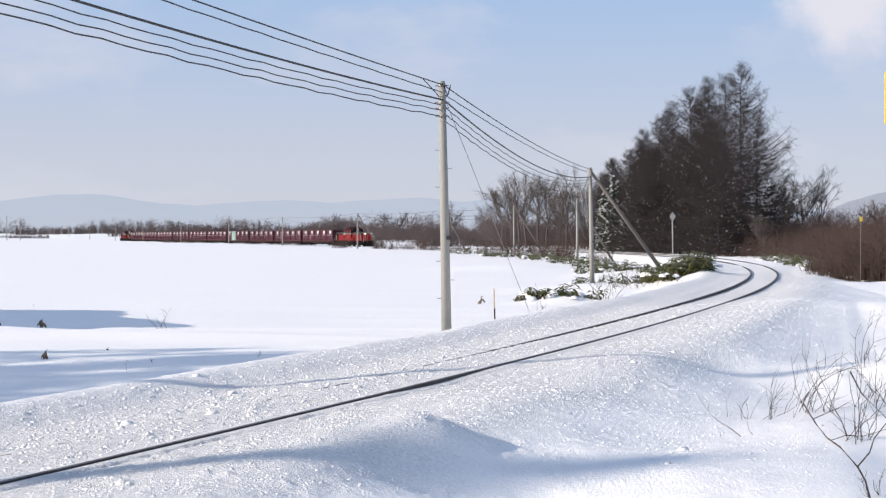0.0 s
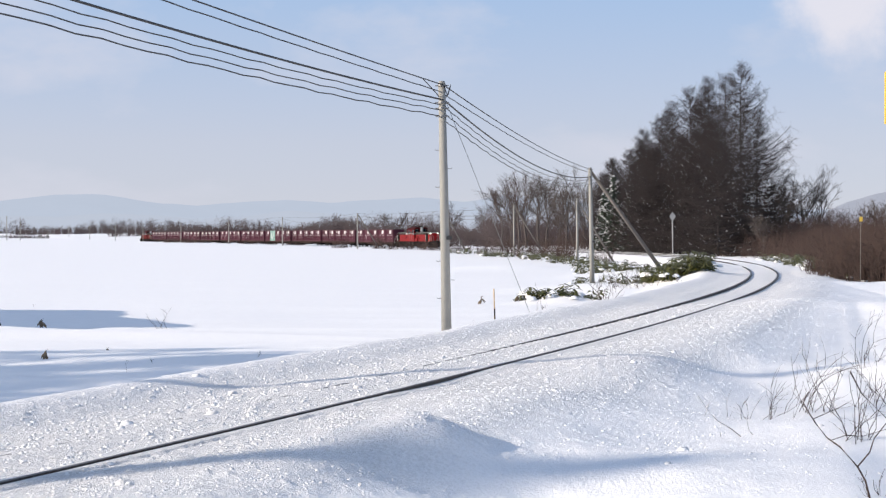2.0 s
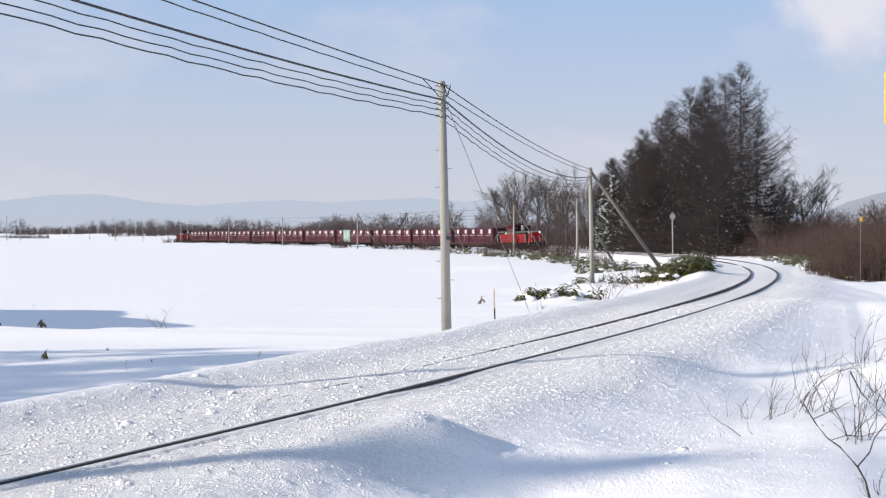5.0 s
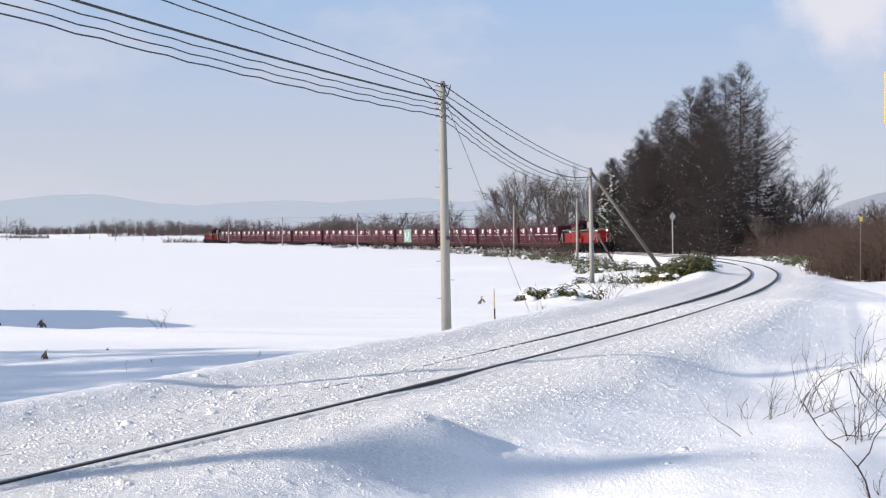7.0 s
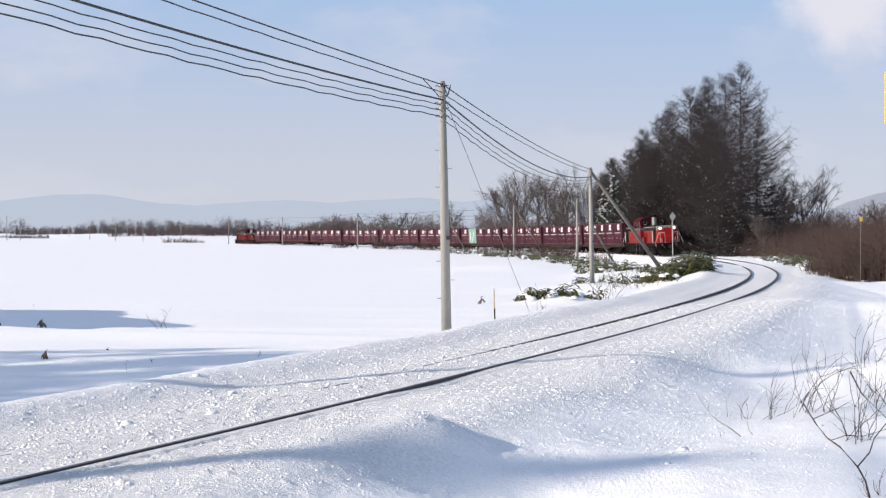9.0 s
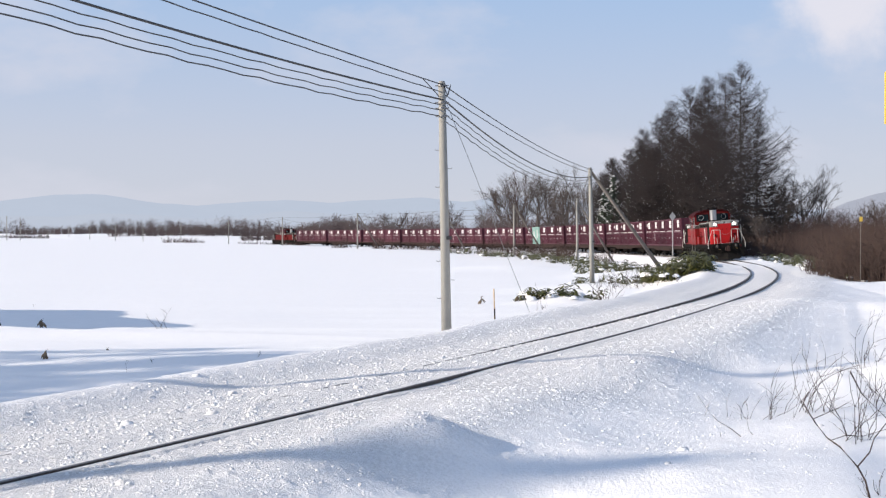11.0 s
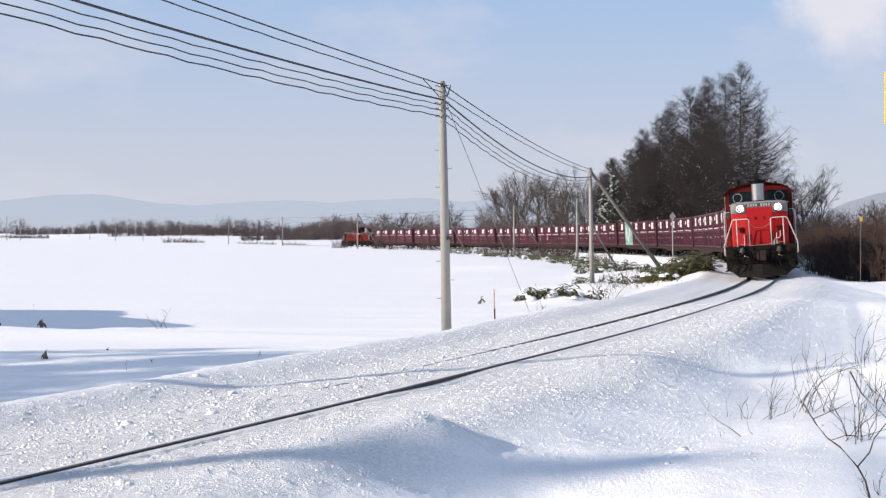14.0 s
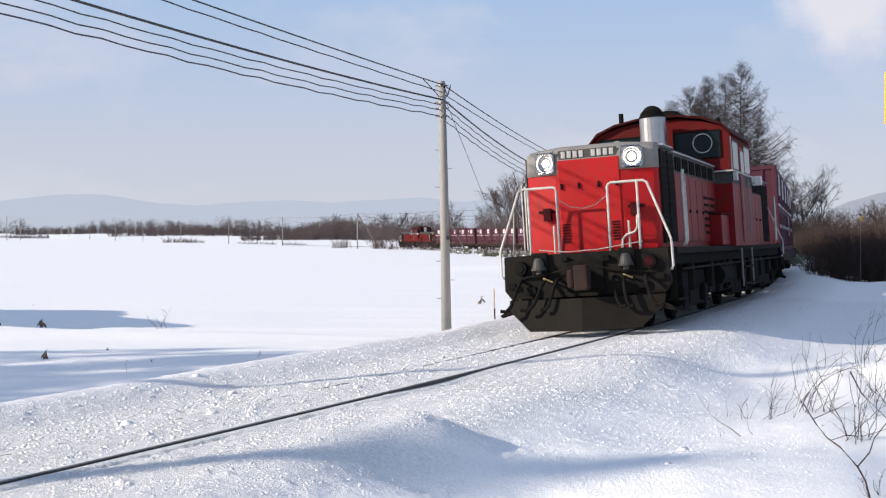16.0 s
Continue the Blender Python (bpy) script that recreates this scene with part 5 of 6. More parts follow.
def bare_tree(x, y, h, seed, name="bare_tree", label="leafless grey broadleaf tree standing in snow", width=0.45, twig=0.011, depth=4, material=None, group="bare trees"):
    rnd = random.Random(seed)
    wood, tw = Twigs(), Twigs()

    def grow(p, d, ln, r, level):
        n = 4
        path = [p]
        for i in range(n):
            d = (d + rv(rnd, 0.09) + Vector((0, 0, 0.06))).normalized()
            path.append(path[-1] + d * ln / n)
        (wood if level < 2 else tw).limb(path, r, r * 0.55, 6 if level == 0 else 3)
        if level == depth:
            for q in path[1:]:
                for _ in range(2 if depth == 4 else 4):
                    e = q + (d + rv(rnd, 0.6)).normalized() * ln * rnd.uniform(0.3, 0.8)
                    tw.spike(q, e, twig * 0.8)
                    if depth == 3:
                        tw.blade(q.lerp(e, 0.5), q.lerp(e, 0.5) + (d + rv(rnd, 0.8)).normalized() * ln * 0.4, twig, rnd)
            return
        for k in range(rnd.randint(3, 4) if level else 7):
            q = rnd.uniform(0.35, 1.0)
            i = min(int(q * n), n - 1)
            b = path[i].lerp(path[i + 1], q * n - i)
            w = (d * 0.75 + Vector((rnd.gauss(0, width), rnd.gauss(0, width), rnd.gauss(0.12, width * 0.6)))).normalized()
            grow(b, w, ln * rnd.uniform(0.52, 0.75), max(r * 0.5, twig), level + 1)
    grow(Vector((0, 0, 0)), Vector((rnd.gauss(0, 0.05), rnd.gauss(0, 0.05), 1)), h * 0.42, 0.013 * h + 0.02, 0)
    top = max(v[2] for v in tw.v)
    k = h / top
    for g in (wood, tw):
        g.v = [(a * k, b * k, c * k) for a, b, c in g.v]
    return finish_tree(name, label, "tree", x, y, wood, tw, material or M_GREYBARK, M_GREYBARK, group)


for i, (lx, ly, tip) in enumerate([(13.5, 228, 13.5), (17.5, 232, 13.8), (21.5, 222, 14.0), (24.5, 226, 13.6), (27.8, 218, 13.2), (11.0, 240, 12.0), (36.9, 132, 9.2), (40.4, 138, 7.3), (37.4, 140, 8.5), (33.2, 128, 6.2), (15.3, 235, 13.0), (19.2, 240, 11.6), (20.7, 228, 9.9), (22.2, 215, 11.3), (26.2, 225, 13.1), (28.0, 220, 12.5), (-0.6, 330, 11.4), (2.1, 300, 7.9), (10.1, 300, 8.3), (-15.8, 380, 8.4), (-12.4, 390, 8.6), (58.4, 175, 6.5), (54.9, 160, 6.3), (27.2, 205, 10.7), (13.3, 250, 8.5), (29.5, 118, 3.7)]):
    bare_tree(lx, ly, tip - gz(lx, ly) + 0.1, 300 + i, twig=0.008 if ly < 160 else 0.014, depth=4 if ly < 145 else 3, material=M_GREYBARK if i % 4 else M_BRUSH)

def power_pole(x, y, h, r):
    p = thing("power_pole", "tall grey concrete pole, the near ones added to cast shadow", "pole", "power poles")
    p.location = (x, y, gz(x, y))
    part("shaft", tube(bmesh.new(), [(0, 0, -0.5), (0, 0, h)], r, r * 0.6, 14), M_CONC, p, smooth=True)
    part("crossarm", boxes((-0.05, 0.05, -0.8, 0.8, h - 0.8, h - 0.7)), M_IRON, p)


# tall poles to the west; the first two are unseen, added to cast shadow bands
for row in ((-20.0, 9.3, 13.2, 0.16), (-28.0, 0.97, 13.3, 0.33), (-172.0, 505.0, 9.5, 0.22), (-169.0, 512.0, 9.0, 0.2)):
    power_pole(*row)


def spruce(x, y, h, seed):
    rnd = random.Random(seed)
    wood, tw, snow = Twigs(), Twigs(), Twigs()
    wood.limb([Vector((0, 0, h * i / 6)) for i in range(7)], 0.014 * h, 0.01, 6)
    z = h * 0.05
    while z < h * 0.98:
        u = z / h
        for _ in range(3):
            a = rnd.uniform(0, math.tau)
            ln = (h * 0.24 * (1 - u) + 0.15) * rnd.uniform(0.7, 1.15)
            o = Vector((math.cos(a), math.sin(a), 0))
            p = [Vector((0, 0, z)) + o * ln * q + Vector((0, 0, -0.32 * ln * q * q + 0.12 * ln * q)) for q in (0, 0.35, 0.7, 1.0)]
            wood.limb(p, 0.02, 0.006, 3)
            for k in range(int(12 + ln * 16)):
                q = rnd.uniform(0.15, 1)
                b = p[0].lerp(p[3], q) + Vector((0, 0, 0.08 * math.sin(q * 3) * ln))
                w = (o * rnd.uniform(0.2, 1) + Vector((-o.y, o.x, 0)) * rnd.uniform(-1, 1) + Vector((0, 0, rnd.uniform(-0.55, 0.1)))).normalized()
                tw.leaf(b, w, Vector((0, 0, 1)), rnd.uniform(0.22, 0.5), rnd.uniform(0.07, 0.13))
            if rnd.random() < 0.6:
                b = p[0].lerp(p[3], rnd.uniform(0.5, 0.95)) + Vector((0, 0, 0.09))
                for k in range(3):
                    snow.leaf(b + rv(rnd, 0.1), o + rv(rnd, 0.3), Vector((0, 0, 1)), rnd.uniform(0.25, 0.6), rnd.uniform(0.16, 0.34))
        z += h * rnd.uniform(0.012, 0.02)
    t = finish_tree("spruce_tree", "dark green spruce with snow lying on its boughs", "tree", x, y, wood, tw, M_NEEDLE, group="spruces", extra=snow)
    return t


for i, (lx, ly, tip) in enumerate([(22.9, 172, 9.6), (24.4, 166, 7.8), (22.7, 180, 7.4)]):
    spruce(lx, ly, tip - gz(lx, ly) + 0.1, 80 + i)
# unseen spruces west of the field, added to cast shade on the snow
for i, (lx, ly, h) in enumerate([(-36.5, 12.6, 14.2), (-38.0, 13.8, 15.6), (-36.0, 15.0, 14.0), (-37.4, 16.2, 15.4), (-38.5, 17.4, 15.0), (-36.5, 18.6, 14.4), (-38.0, 19.8, 14.6), (-40.5, 20.8, 14.8), (-41.0, 14.8, 16.6), (-41.5, 17.2, 16.4), (-41.5, 12.4, 15.6)]):
    spruce(lx, ly, h, 520 + i)


def far_wood(name, label, rows, seed, twig, material):
    """A strip of leafless wood, too far off to count: rows of (x from, x to, y, depth, height, count)."""
    rnd = random.Random(seed)
    tw = Twigs()
    for x0, x1, y0, deep, h, n in rows:
        xs = [rnd.uniform(x0, x1) for _ in range(n)]
        ys = [y0 + rnd.uniform(0, deep) for _ in range(n)]
        zs = ground_z(xs, ys)
        tall = 0.75 + 0.5 * fbm(np.array(xs), np.array(ys) * 0, (x1 - x0) / 9, 3, seed)
        for x, y, z, k in zip(xs, ys, zs, tall):
            p = Vector((x, y, float(z) - 0.3))
            hh = h * float(k) * rnd.uniform(0.55, 1.15)
            e0 = p + Vector((rnd.gauss(0, 0.08) * hh, rnd.gauss(0, 0.08) * hh, hh * 0.95))
            tw.limb([p, p.lerp(e0, 0.5) + Vector((rnd.gauss(0, 0.03) * hh, 0, 0)), e0], twig * 1.8, 0, 3)
            for _ in range(20):
                u = rnd.uniform(0.04, 0.9)
                q = p.lerp(e0, u)
                w = Vector((rnd.gauss(0, 0.9), rnd.gauss(0, 0.9), rnd.uniform(0.1, 1.2))).normalized()
                ln = hh * rnd.uniform(0.25, 0.55) * (1.1 - 0.6 * u)
                e = q + w * ln
                tw.spike(q, e, twig)
                for _ in range(3):
                    c = q.lerp(e, rnd.uniform(0.3, 0.9))
                    tw.blade(c, c + (w * 0.6 + rv(rnd, 0.5)).normalized() * ln * 0.5, twig * 1.1, rnd)
    tagged(link(name, tw.v, tw.f, material), label, "woodland", kind="stuff")


far_wood("distant_woodland", "belt of leafless brown woodland beyond the snowy fields", [(-300.0, -150.0, 780, 90, 10.0, 420), (-160.0, -15.0, 650, 90, 10.5, 520), (-66.0, 36.0, 480, 70, 9.5, 420), (-300.0, -130.0, 770, 30, 5.5, 420), (-170.0, -10.0, 640, 25, 6.5, 560), (-75.0, 40.0, 472, 25, 6.0, 520)], 11, 0.06, M_WOOD)
far_wood("woodland_edge", "leafless thicket of grey-brown trees behind the track", [(-22.0, 28.0, 350, 60, 9.5, 330), (8.5, 37.0, 250, 40, 9.5, 360), (-6.0, 36.0, 268, 25, 5.5, 420), (26.8, 42.0, 205, 30, 7.5, 110), (38.5, 62.0, 150, 60, 7.0, 330)], 12, 0.03, M_WOOD)


def brush(name, label, patches, seed, r, material, lean=0.35):
    """Thicket stems by patches: x, y, half width, half depth, height, stems."""
    rnd = random.Random(seed)
    tw = Twigs()
    for x, y, a, b, h, n in patches:
        px = [x + rnd.uniform(-a, a) for _ in range(n)]
        py = [y + rnd.uniform(-b, b) for _ in range(n)]
        for u, v, z in zip(px, py, ground_z(px, py)):
            p = Vector((u, v, float(z) - 0.05))
            d = Vector((rnd.gauss(0, lean), rnd.gauss(0, lean), 1)).normalized()
            hh = h * rnd.uniform(0.45, 1.1)
            m = p + d * hh * 0.5
            e = m + (d + rv(rnd, 0.25)).normalized() * hh * 0.55
            k = max(1.0, v / 190.0)
            tw.limb([p, m, e], r * k, 0, 3)
            for _ in range(5):
                c = p.lerp(e, rnd.uniform(0.25, 0.95))
                tw.spike(c, c + (d + rv(rnd, 0.6)).normalized() * hh * rnd.uniform(0.15, 0.4), r * 0.6 * k)
    tagged(link(name, tw.v, tw.f, material), label, "bushes", kind="stuff")


def outside(s, lat):
    x, y, _ = line(s, lat)
    return float(x), float(y)


right_brush = []
for s in np.arange(96, 176, 5.0):
    for lat, h, n in ((7.5, 2.0, 60), (9.5, 2.7, 90), (12.5, 3.2, 90), (16.0, 3.4, 80)):
        if s < 112 and lat < 9:
            continue
        x, y = outside(s, lat)
        right_brush.append((x, y, 3.0, 3.0, h, n))
for s in np.arange(150, 232, 6.0):
    for lat, h, n in ((9.0, 2.6, 70), (14.0, 4.0, 70), (20.0, 4.6, 60)):
        x, y = outside(s, lat)
        right_brush.append((x, y, 3.4, 3.4, h, n))
for s in np.arange(200, 266, 6.0):
    for lat, h, n in ((9.0, 3.0, 60), (17.0, 4.6, 60), (27.0, 5.6, 60)):
        x, y = outside(s, lat)
        right_brush.append((x, y, 4.0, 4.0, h, n))
for s in np.arange(66, 96, 4.0):
    for lat, h, n in ((14.0, 2.3, 120), (17.0, 3.0, 130), (21.0, 3.5, 110)):
        x, y = outside(s, lat)
        right_brush.append((x, y, 2.6, 2.6, h, n))
for x, y, a, b, h, n in ((15.4, 51.5, 0.6, 1.4, 0.9, 70), (16.5, 51.0, 0.7, 1.6, 1.6, 200), (17.6, 50.5, 0.9, 1.8, 2.1, 260), (18.9, 50.0, 0.9, 1.8, 2.2, 240),
                         (17.4, 56.0, 1.1, 2.4, 1.8, 270), (19.2, 56.0, 1.6, 2.4, 2.4, 340), (21.2, 57.0, 1.5, 3.0, 2.6, 260), (20.6, 64.0, 1.4, 3.2, 2.3, 280), (22.9, 66.0, 1.6, 3.5, 2.8, 300), (24.5, 67.0, 1.6, 3.5, 3.0, 220)):
    right_brush.append((x, y, a, b, h, n))
brush("roadside_thicket", "dense reddish-brown leafless thicket at the wood's edge", right_brush, 21, 0.016, M_BRUSH, 0.28)
brush("trackside_brush", "low leafless brown brush along the field's edge", [(-186.0, 575, 9.0, 3.0, 1.8, 260), (-205.0, 590, 5.0, 3.0, 1.2, 90), (-77.0, 372, 4.3, 3.0, 1.6, 120), (-70.7, 365, 2.6, 3.0, 1.2, 60), (-50.1, 330, 2.6, 3.0, 1.0, 60), (-43.6, 320, 2.0, 3.0, 0.9, 50), (-35.0, 300, 2.9, 3.0, 0.9, 70), (-18.8, 238, 1.7, 3.0, 1.9, 80), (-11.2, 226, 1.2, 3.0, 2.3, 90), (-6.1, 216, 3.2, 3.0, 1.5, 140), (-1.3, 205, 2.2, 3.0, 1.9, 110), (2.1, 185, 2.0, 3.0, 1.4, 90), (7.0, 165, 2.5, 3.0, 2.1, 160), (10.3, 150, 1.7, 3.0, 2.0, 130), (12.9, 145, 1.7, 3.0, 1.9, 120), (12.6, 132, 0.9, 3.0, 1.9, 90), (14.6, 120, 1.0, 3.0, 1.2, 70)], 22, 0.024, M_BRUSH, 0.4)


def bamboo_grass(name, label, patches, seed):
    """Evergreen dwarf bamboo pressed down by snow: x, y, half width, half depth, height, plants, leaf length."""
    rnd = random.Random(seed)
    tw, snow = Twigs(), Twigs()
    for x, y, a, b, h, n, ll in patches:
        px, py = [], []
        while len(px) < n:
            u, v = rnd.uniform(-1, 1), rnd.uniform(-1, 1)
            if u * u + v * v < 1:
                px.append(x + u * a)
                py.append(y + v * b)
        for u, v, z in zip(px, py, ground_z(px, py)):
            p = Vector((u, v, float(z) - 0.05))
            d = Vector((rnd.gauss(0, 0.35), rnd.gauss(0, 0.35), 1)).normalized()
            hh = h * rnd.uniform(0.3, 1.0)
            if rnd.random() < (0.6 if n < 100 else 0.2):
                snow.pillow(p + Vector((rnd.gauss(0, 0.3), rnd.gauss(0, 0.3), hh * rnd.uniform(0.0, 0.55))), rnd.uniform(0.07, 0.22) * (0.5 + h), rnd)
            tw.spike(p, p + d * hh, 0.012)
            for k in range(3):
                c = p + d * hh * (1 - 0.3 * k)
                a0 = rnd.uniform(0, math.tau)
                for q in range(5):
                    w = Vector((math.cos(a0 + q * 1.26), math.sin(a0 + q * 1.26), rnd.uniform(-0.75, 0.1)))
                    tw.leaf(c, w, Vector((0, 0, 1)), ll * rnd.uniform(0.7, 1.15), ll * 0.36)
    tagged(link(name, tw.v, tw.f, M_LEAF), label, "bamboo grass", kind="stuff")
    tagged(link("snow_pillows", snow.v, snow.f, M_SNOW, smooth=True), "snow lying on pressed-down bamboo grass", "snow", kind="stuff")


bamboo_grass("bamboo_grass", "olive-green dwarf bamboo pressed down by snow", [
    (10.7, 58.2, 1.5, 2.6, 0.9, 220, 0.30), (10.0, 61.5, 1.6, 3.0, 0.7, 40, 0.28), (12.3, 66.5, 1.3, 4.0, 0.8, 90, 0.30),
    (4.0, 50.2, 1.1, 0.9, 0.55, 15, 0.36), (5.5, 50.6, 1.0, 1.1, 0.5, 11, 0.36), (8.2, 67.0, 1.4, 2.0, 0.6, 30, 0.28), (11.0, 84.0, 2.4, 5.0, 0.8, 60, 0.30),
    (12.5, 100.0, 2.4, 6.0, 0.8, 60, 0.32), (12.0, 118.0, 2.6, 6.0, 0.8, 60, 0.34), (10.5, 135.0, 2.6, 6.0, 0.8, 60, 0.34), (7.5, 150.0, 3.0, 5.0, 0.8, 60, 0.36), (3.0, 170.0, 3.0, 6.0, 0.8, 45, 0.36),
    (20.3, 70.0, 1.4, 4.0, 0.7, 70, 0.26), (22.4, 78.0, 1.6, 5.0, 0.8, 80, 0.26), (24.4, 90.0, 1.6, 7.0, 0.8, 60, 0.26), (18.2, 60.0, 1.0, 2.6, 0.5, 30, 0.24), (16.9, 52.4, 0.9, 1.6, 0.3, 16, 0.2)], 31)


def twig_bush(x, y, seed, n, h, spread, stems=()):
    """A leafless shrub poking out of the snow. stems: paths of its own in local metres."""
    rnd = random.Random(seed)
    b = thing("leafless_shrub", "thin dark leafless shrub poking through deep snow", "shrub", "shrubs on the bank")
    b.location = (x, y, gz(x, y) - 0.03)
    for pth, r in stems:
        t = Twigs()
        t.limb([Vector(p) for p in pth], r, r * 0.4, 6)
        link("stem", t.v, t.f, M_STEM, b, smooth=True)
    for _ in range(n):
        t = Twigs()
        p = Vector((rnd.gauss(0, spread * 0.4), rnd.gauss(0, spread * 0.4), -0.05))
        d = Vector((rnd.gauss(0, 0.38), rnd.gauss(0, 0.25), 1)).normalized()
        ln = h * rnd.uniform(0.45, 1.1)
        path = [p]
        for i in range(6):
            d = (d + Vector((rnd.gauss(0, 0.22), rnd.gauss(0, 0.15), rnd.gauss(0, 0.1)))).normalized()
            path.append(path[-1] + d * ln / 6)
        r = (0.0018 + 0.0027 * ln) * (2.0 if y > 25 else 1.0)
        t.limb(path, r, 0.0014, 5)
        for _k in range(rnd.randint(1, 4)):
            i = rnd.randint(1, 5)
            w = (d + Vector((rnd.gauss(0, 0.55), rnd.gauss(0, 0.4), rnd.gauss(0.1, 0.3)))).normalized()
            q = path[i]
            s2 = [q]
            for j in range(3):
                w = (w + rv(rnd, 0.18)).normalized()
                s2.append(s2[-1] + w * ln * rnd.uniform(0.07, 0.16))
            t.limb(s2, r * 0.6, 0.001, 4)
        link("stem", t.v, t.f, M_STEM, b, smooth=True)
    return b


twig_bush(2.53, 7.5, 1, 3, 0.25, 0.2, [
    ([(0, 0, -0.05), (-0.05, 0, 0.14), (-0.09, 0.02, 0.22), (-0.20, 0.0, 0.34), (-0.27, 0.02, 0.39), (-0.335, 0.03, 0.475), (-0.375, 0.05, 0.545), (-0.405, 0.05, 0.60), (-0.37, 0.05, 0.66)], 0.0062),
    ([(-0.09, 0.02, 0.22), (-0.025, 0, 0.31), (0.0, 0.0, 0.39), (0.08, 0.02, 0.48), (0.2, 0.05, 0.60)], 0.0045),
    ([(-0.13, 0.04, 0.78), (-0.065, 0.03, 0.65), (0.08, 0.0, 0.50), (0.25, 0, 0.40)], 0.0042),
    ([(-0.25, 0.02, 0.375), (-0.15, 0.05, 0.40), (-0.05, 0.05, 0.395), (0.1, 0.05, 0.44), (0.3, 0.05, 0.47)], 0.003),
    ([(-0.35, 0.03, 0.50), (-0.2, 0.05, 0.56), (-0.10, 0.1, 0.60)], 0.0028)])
twig_bush(2.48, 7.2, 2, 4, 0.22, 0.12)
twig_bush(3.2, 9.9, 3, 11, 0.72, 0.28)
twig_bush(3.75, 12.9, 4, 15, 0.78, 0.34)
twig_bush(3.05, 11.9, 5, 9, 0.62, 0.30)
twig_bush(2.72, 12.2, 6, 5, 0.36, 0.4)
twig_bush(5.1, 15.5, 7, 10, 0.75, 0.5)
twig_bush(4.6, 13.2, 8, 12, 0.8, 0.35)
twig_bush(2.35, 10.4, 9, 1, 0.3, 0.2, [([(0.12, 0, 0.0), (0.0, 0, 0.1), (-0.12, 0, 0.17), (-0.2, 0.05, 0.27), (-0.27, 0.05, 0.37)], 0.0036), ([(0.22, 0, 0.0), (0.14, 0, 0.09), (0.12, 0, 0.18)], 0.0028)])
twig_bush(4.0, 10.6, 10, 8, 0.6, 0.3)
twig_bush(2.45, 31.0, 11, 5, 0.9, 0.5)
twig_bush(-7.9, 36.2, 12, 5, 0.85, 0.25)
twig_bush(6.3, 49.0, 13, 9, 1.3, 0.7)
twig_bush(8.6, 56.5, 14, 10, 1.5, 0.8)
twig_bush(9.6, 52.0, 15, 5, 0.6, 0.5)
twig_bush(7.5, 54.5, 16, 14, 1.25, 0.9)
twig_bush(6.7, 52.0, 17, 12, 1.0, 0.7)
twig_bush(8.6, 59.0, 18, 12, 1.2, 0.9)


for i, (lx, ly) in enumerate([(-6.2, 25.0), (-4.0, 27.0), (-6.1, 26.6), (-15.3, 48.0), (1.39, 9.8), (0.9, 38.0), (0.35, 33.5), (-0.35, 33.0), (3.1, 35.5)]):
    twig_bush(lx, ly, 70 + i, 1, 0.30 if ly > 12 else 0.12, 0.1)


def dead_plant(x, y, h, seed):
    rnd = random.Random(seed)
    t = thing("withered_plant", "withered brown dock plant drooping over the snow", "plant", "withered plants")
    t.location = (x, y, gz(x, y) - 0.02)
    st, lf = Twigs(), Twigs()
    st.limb([Vector((0, 0, -0.05)), Vector((0.02, 0, h * 0.6)), Vector((0.07, 0, h))], 0.008, 0.004, 5)
    for k in range(7):
        lf.leaf(Vector((0.03, 0, h * rnd.uniform(0.5, 1))), Vector((rnd.gauss(0.2, 0.6), rnd.gauss(0, 0.6), -0.8)), Vector((0.3, -0.5, 1)).normalized(), h * rnd.uniform(0.5, 0.9), h * 0.28)
    link("stalk", st.v, st.f, M_STEM, t)
    link("leaves", lf.v, lf.f, M_DRYLEAF, t)


for i, (x, y, h) in enumerate([(-8.6, 27.6, 0.30), (-11.6, 36.9, 0.40), (1.45, 49.5, 0.45), (2.9, 50.5, 0.35), (-7.9, 30.0, 0.12)]):
    dead_plant(x, y, h * 0.8, 60 + i)


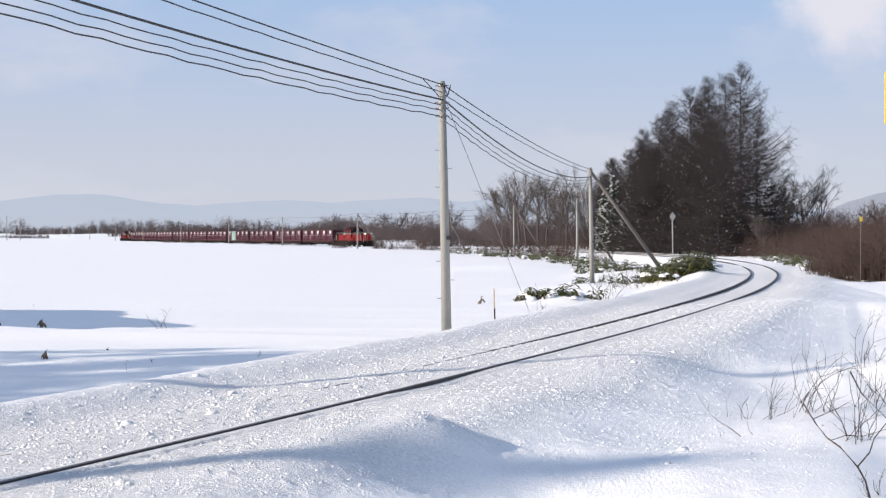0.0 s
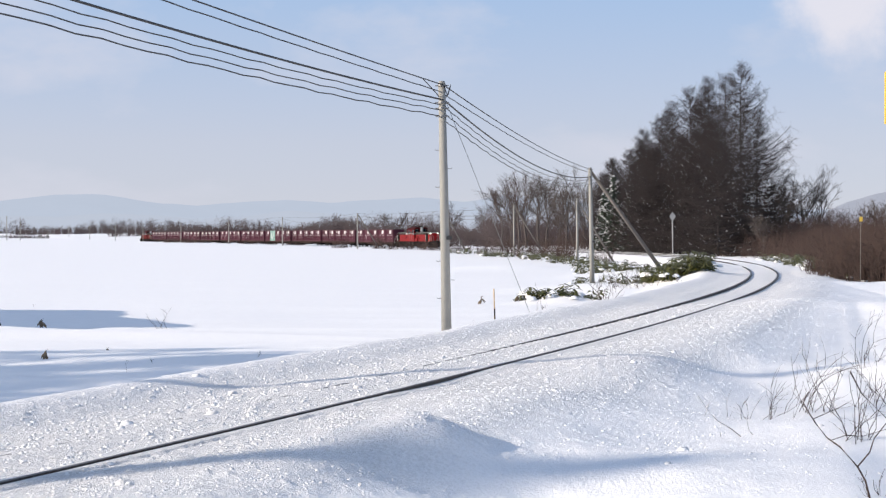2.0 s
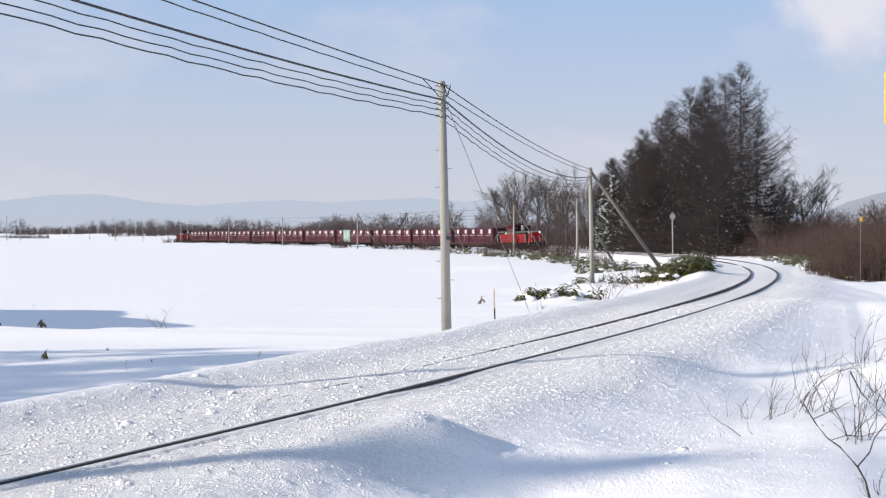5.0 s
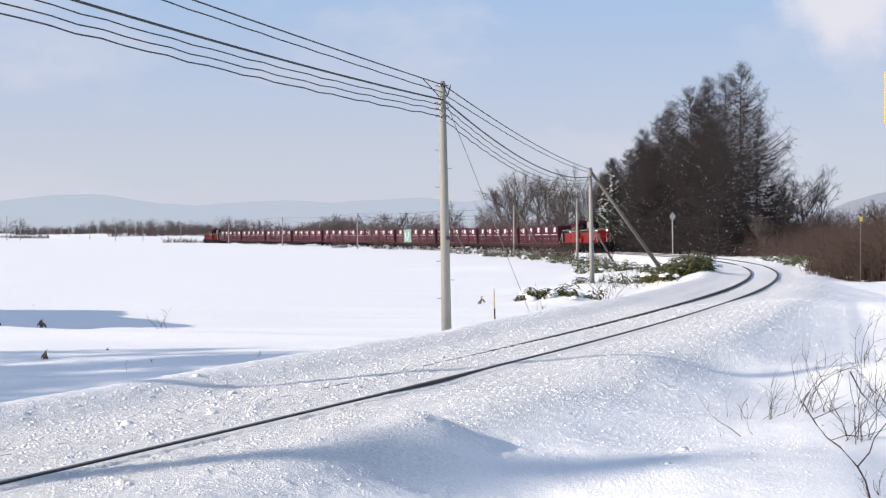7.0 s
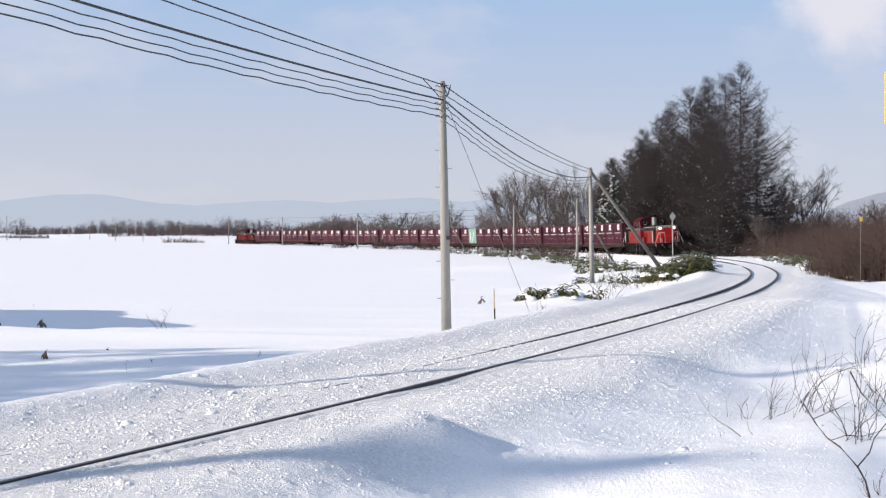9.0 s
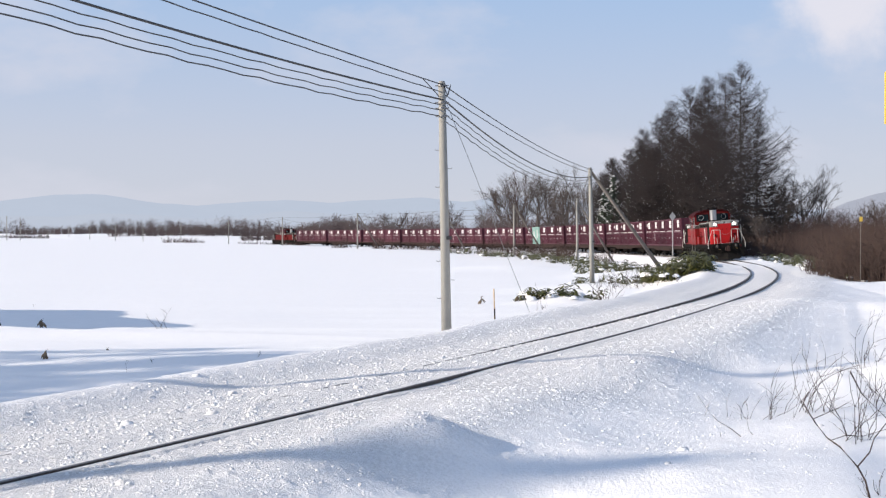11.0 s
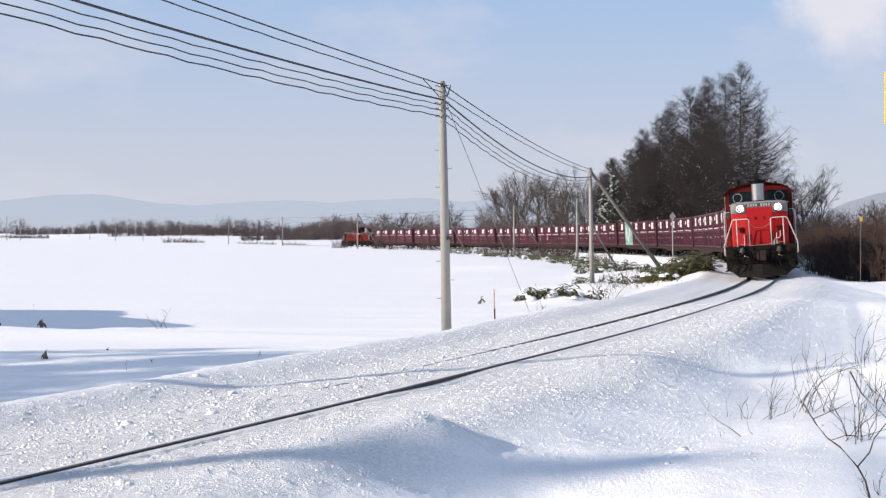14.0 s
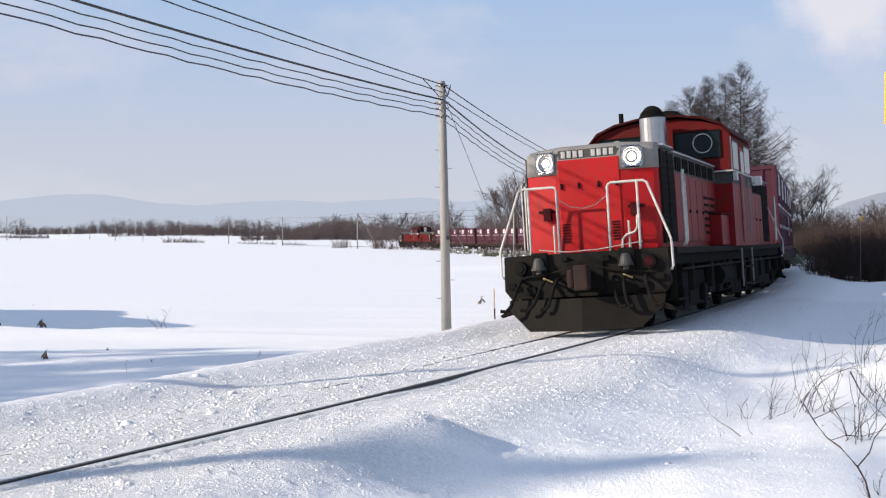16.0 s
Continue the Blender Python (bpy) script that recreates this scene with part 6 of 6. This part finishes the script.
# ---- signs and stakes ----
def build_signs():
    s = thing("curve_marker", "grey diamond trackside sign seen from behind on a thin post", "sign")
    x, y = 11.87, 66.0
    s.location = (x, y, gz(x, y))
    part("post", tube(bmesh.new(), [(0, 0, -0.3), (-0.05, 0, 3.15)], 0.03, sides=8), M_SIGNGREY, s)
    d = 0.23
    bm = extrude(bmesh.new(), [(-0.05, 3.26 - d), (-0.05 + d * 0.75, 3.26), (-0.05, 3.26 + d), (-0.05 - d * 0.75, 3.26)], -0.05, -0.035, "y")
    part("diamond_plate", bm, M_SIGNGREY, s)
    m = thing("distance_marker", "small yellow marker on a thin post beside the thicket", "sign")
    x, y = 15.75, 48.3
    m.location = (x, y, gz(x, y))
    part("post", tube(bmesh.new(), [(0, 0, -0.3), (0, 0, 2.1 - gz(x, y))], 0.010, sides=8), M_TIMBER, m)
    part("plate", boxes((-0.06, 0.06, -0.05, -0.03, 1.965 - gz(x, y), 2.145 - gz(x, y)), bevel=0.008), M_YELLOW, m)
    g = thing("yellow_sign", "yellow roadside sign board on a grey post", "sign")
    x, y = 4.985, 13.6
    g.location = (x, y, gz(x, y))
    top = 3.236 - gz(x, y)
    low = 2.678 - gz(x, y)
    part("board", boxes((-0.30, 0.30, -0.02, 0.02, low, top), bevel=0.008), M_YELLOW, g)
    part("post", tube(bmesh.new(), [(0.1, 0.05, -0.4), (0.1, 0.05, top - 0.05)], 0.03, sides=10), M_SIGNGREY, g)
    k = thing("survey_stake", "thin bamboo stake standing in the snow", "stake")
    x, y = 1.66, 41.0
    k.location = (x, y, gz(x, y))
    part("shaft", tube(bmesh.new(), [(0, 0, -0.3), (-0.03, 0, 1.0)], 0.018, sides=8), M_STAKE, k)
    part("lower_wrap", tube(bmesh.new(), [(0, 0, -0.02), (-0.01, 0, 0.36)], 0.024, sides=8), M_DARK, k, "dark lower end")
    f = thing("leaning_post", "dark leaning fence post half buried in snow", "post")
    x, y = -13.0, 37.6
    f.location = (x, y, gz(x, y))
    part("shaft", tube(bmesh.new(), [(0.12, 0, -0.3), (-0.30, 0, 0.75)], 0.06, 0.05, sides=8), M_DARK, f)


build_signs()


# ---- broken snow thrown up beside the rails ----
def snow_crumbs():
    rnd = random.Random(5)
    v, f = [], []
    px, py, pr = [], [], []
    for _ in range(26000):
        s = 28 + 40 * rnd.random() ** 1.5
        l = rnd.uniform(-2.5, 2.4) if rnd.random() < 0.5 else 1.0 + abs(rnd.gauss(0, 2.3))
        if abs(l - HALF) < 0.10 or abs(l + HALF) < 0.06:
            continue
        x, y, _z = line(s, l)
        px.append(float(x))
        py.append(float(y))
        pr.append((0.008 + 0.012 * rnd.random() ** 2 + (0.035 * rnd.random() if rnd.random() < 0.012 else 0)) * (1.55 if l < 0.4 else 1.0))
    zs = ground_z(px, py)
    for x, y, z, r in zip(px, py, zs, pr):
        i = len(v)
        k = 5
        a0 = rnd.uniform(0, 1)
        for q in range(k):
            a = a0 + q * math.tau / k
            w = r * rnd.uniform(0.8, 1.3)
            v.append((x + w * math.cos(a), y + w * math.sin(a), float(z) - 0.01))
        for q in range(k):
            a = a0 + (q + 0.4) * math.tau / k
            w = r * rnd.uniform(0.45, 0.85)
            v.append((x + w * math.cos(a), y + w * math.sin(a), float(z) + r * rnd.uniform(0.15, 0.5)))
        for q in range(k):
            j = (q + 1) % k
            f.append((i + q, i + j, i + k + j, i + k + q))
        f.append(tuple(i + k + q for q in range(k)))
    tagged(link("snow_crumbs", v, f, M_CLUMP, smooth=True), "broken lumps of snow beside the rails", "snow", kind="stuff")


snow_crumbs()


motions()
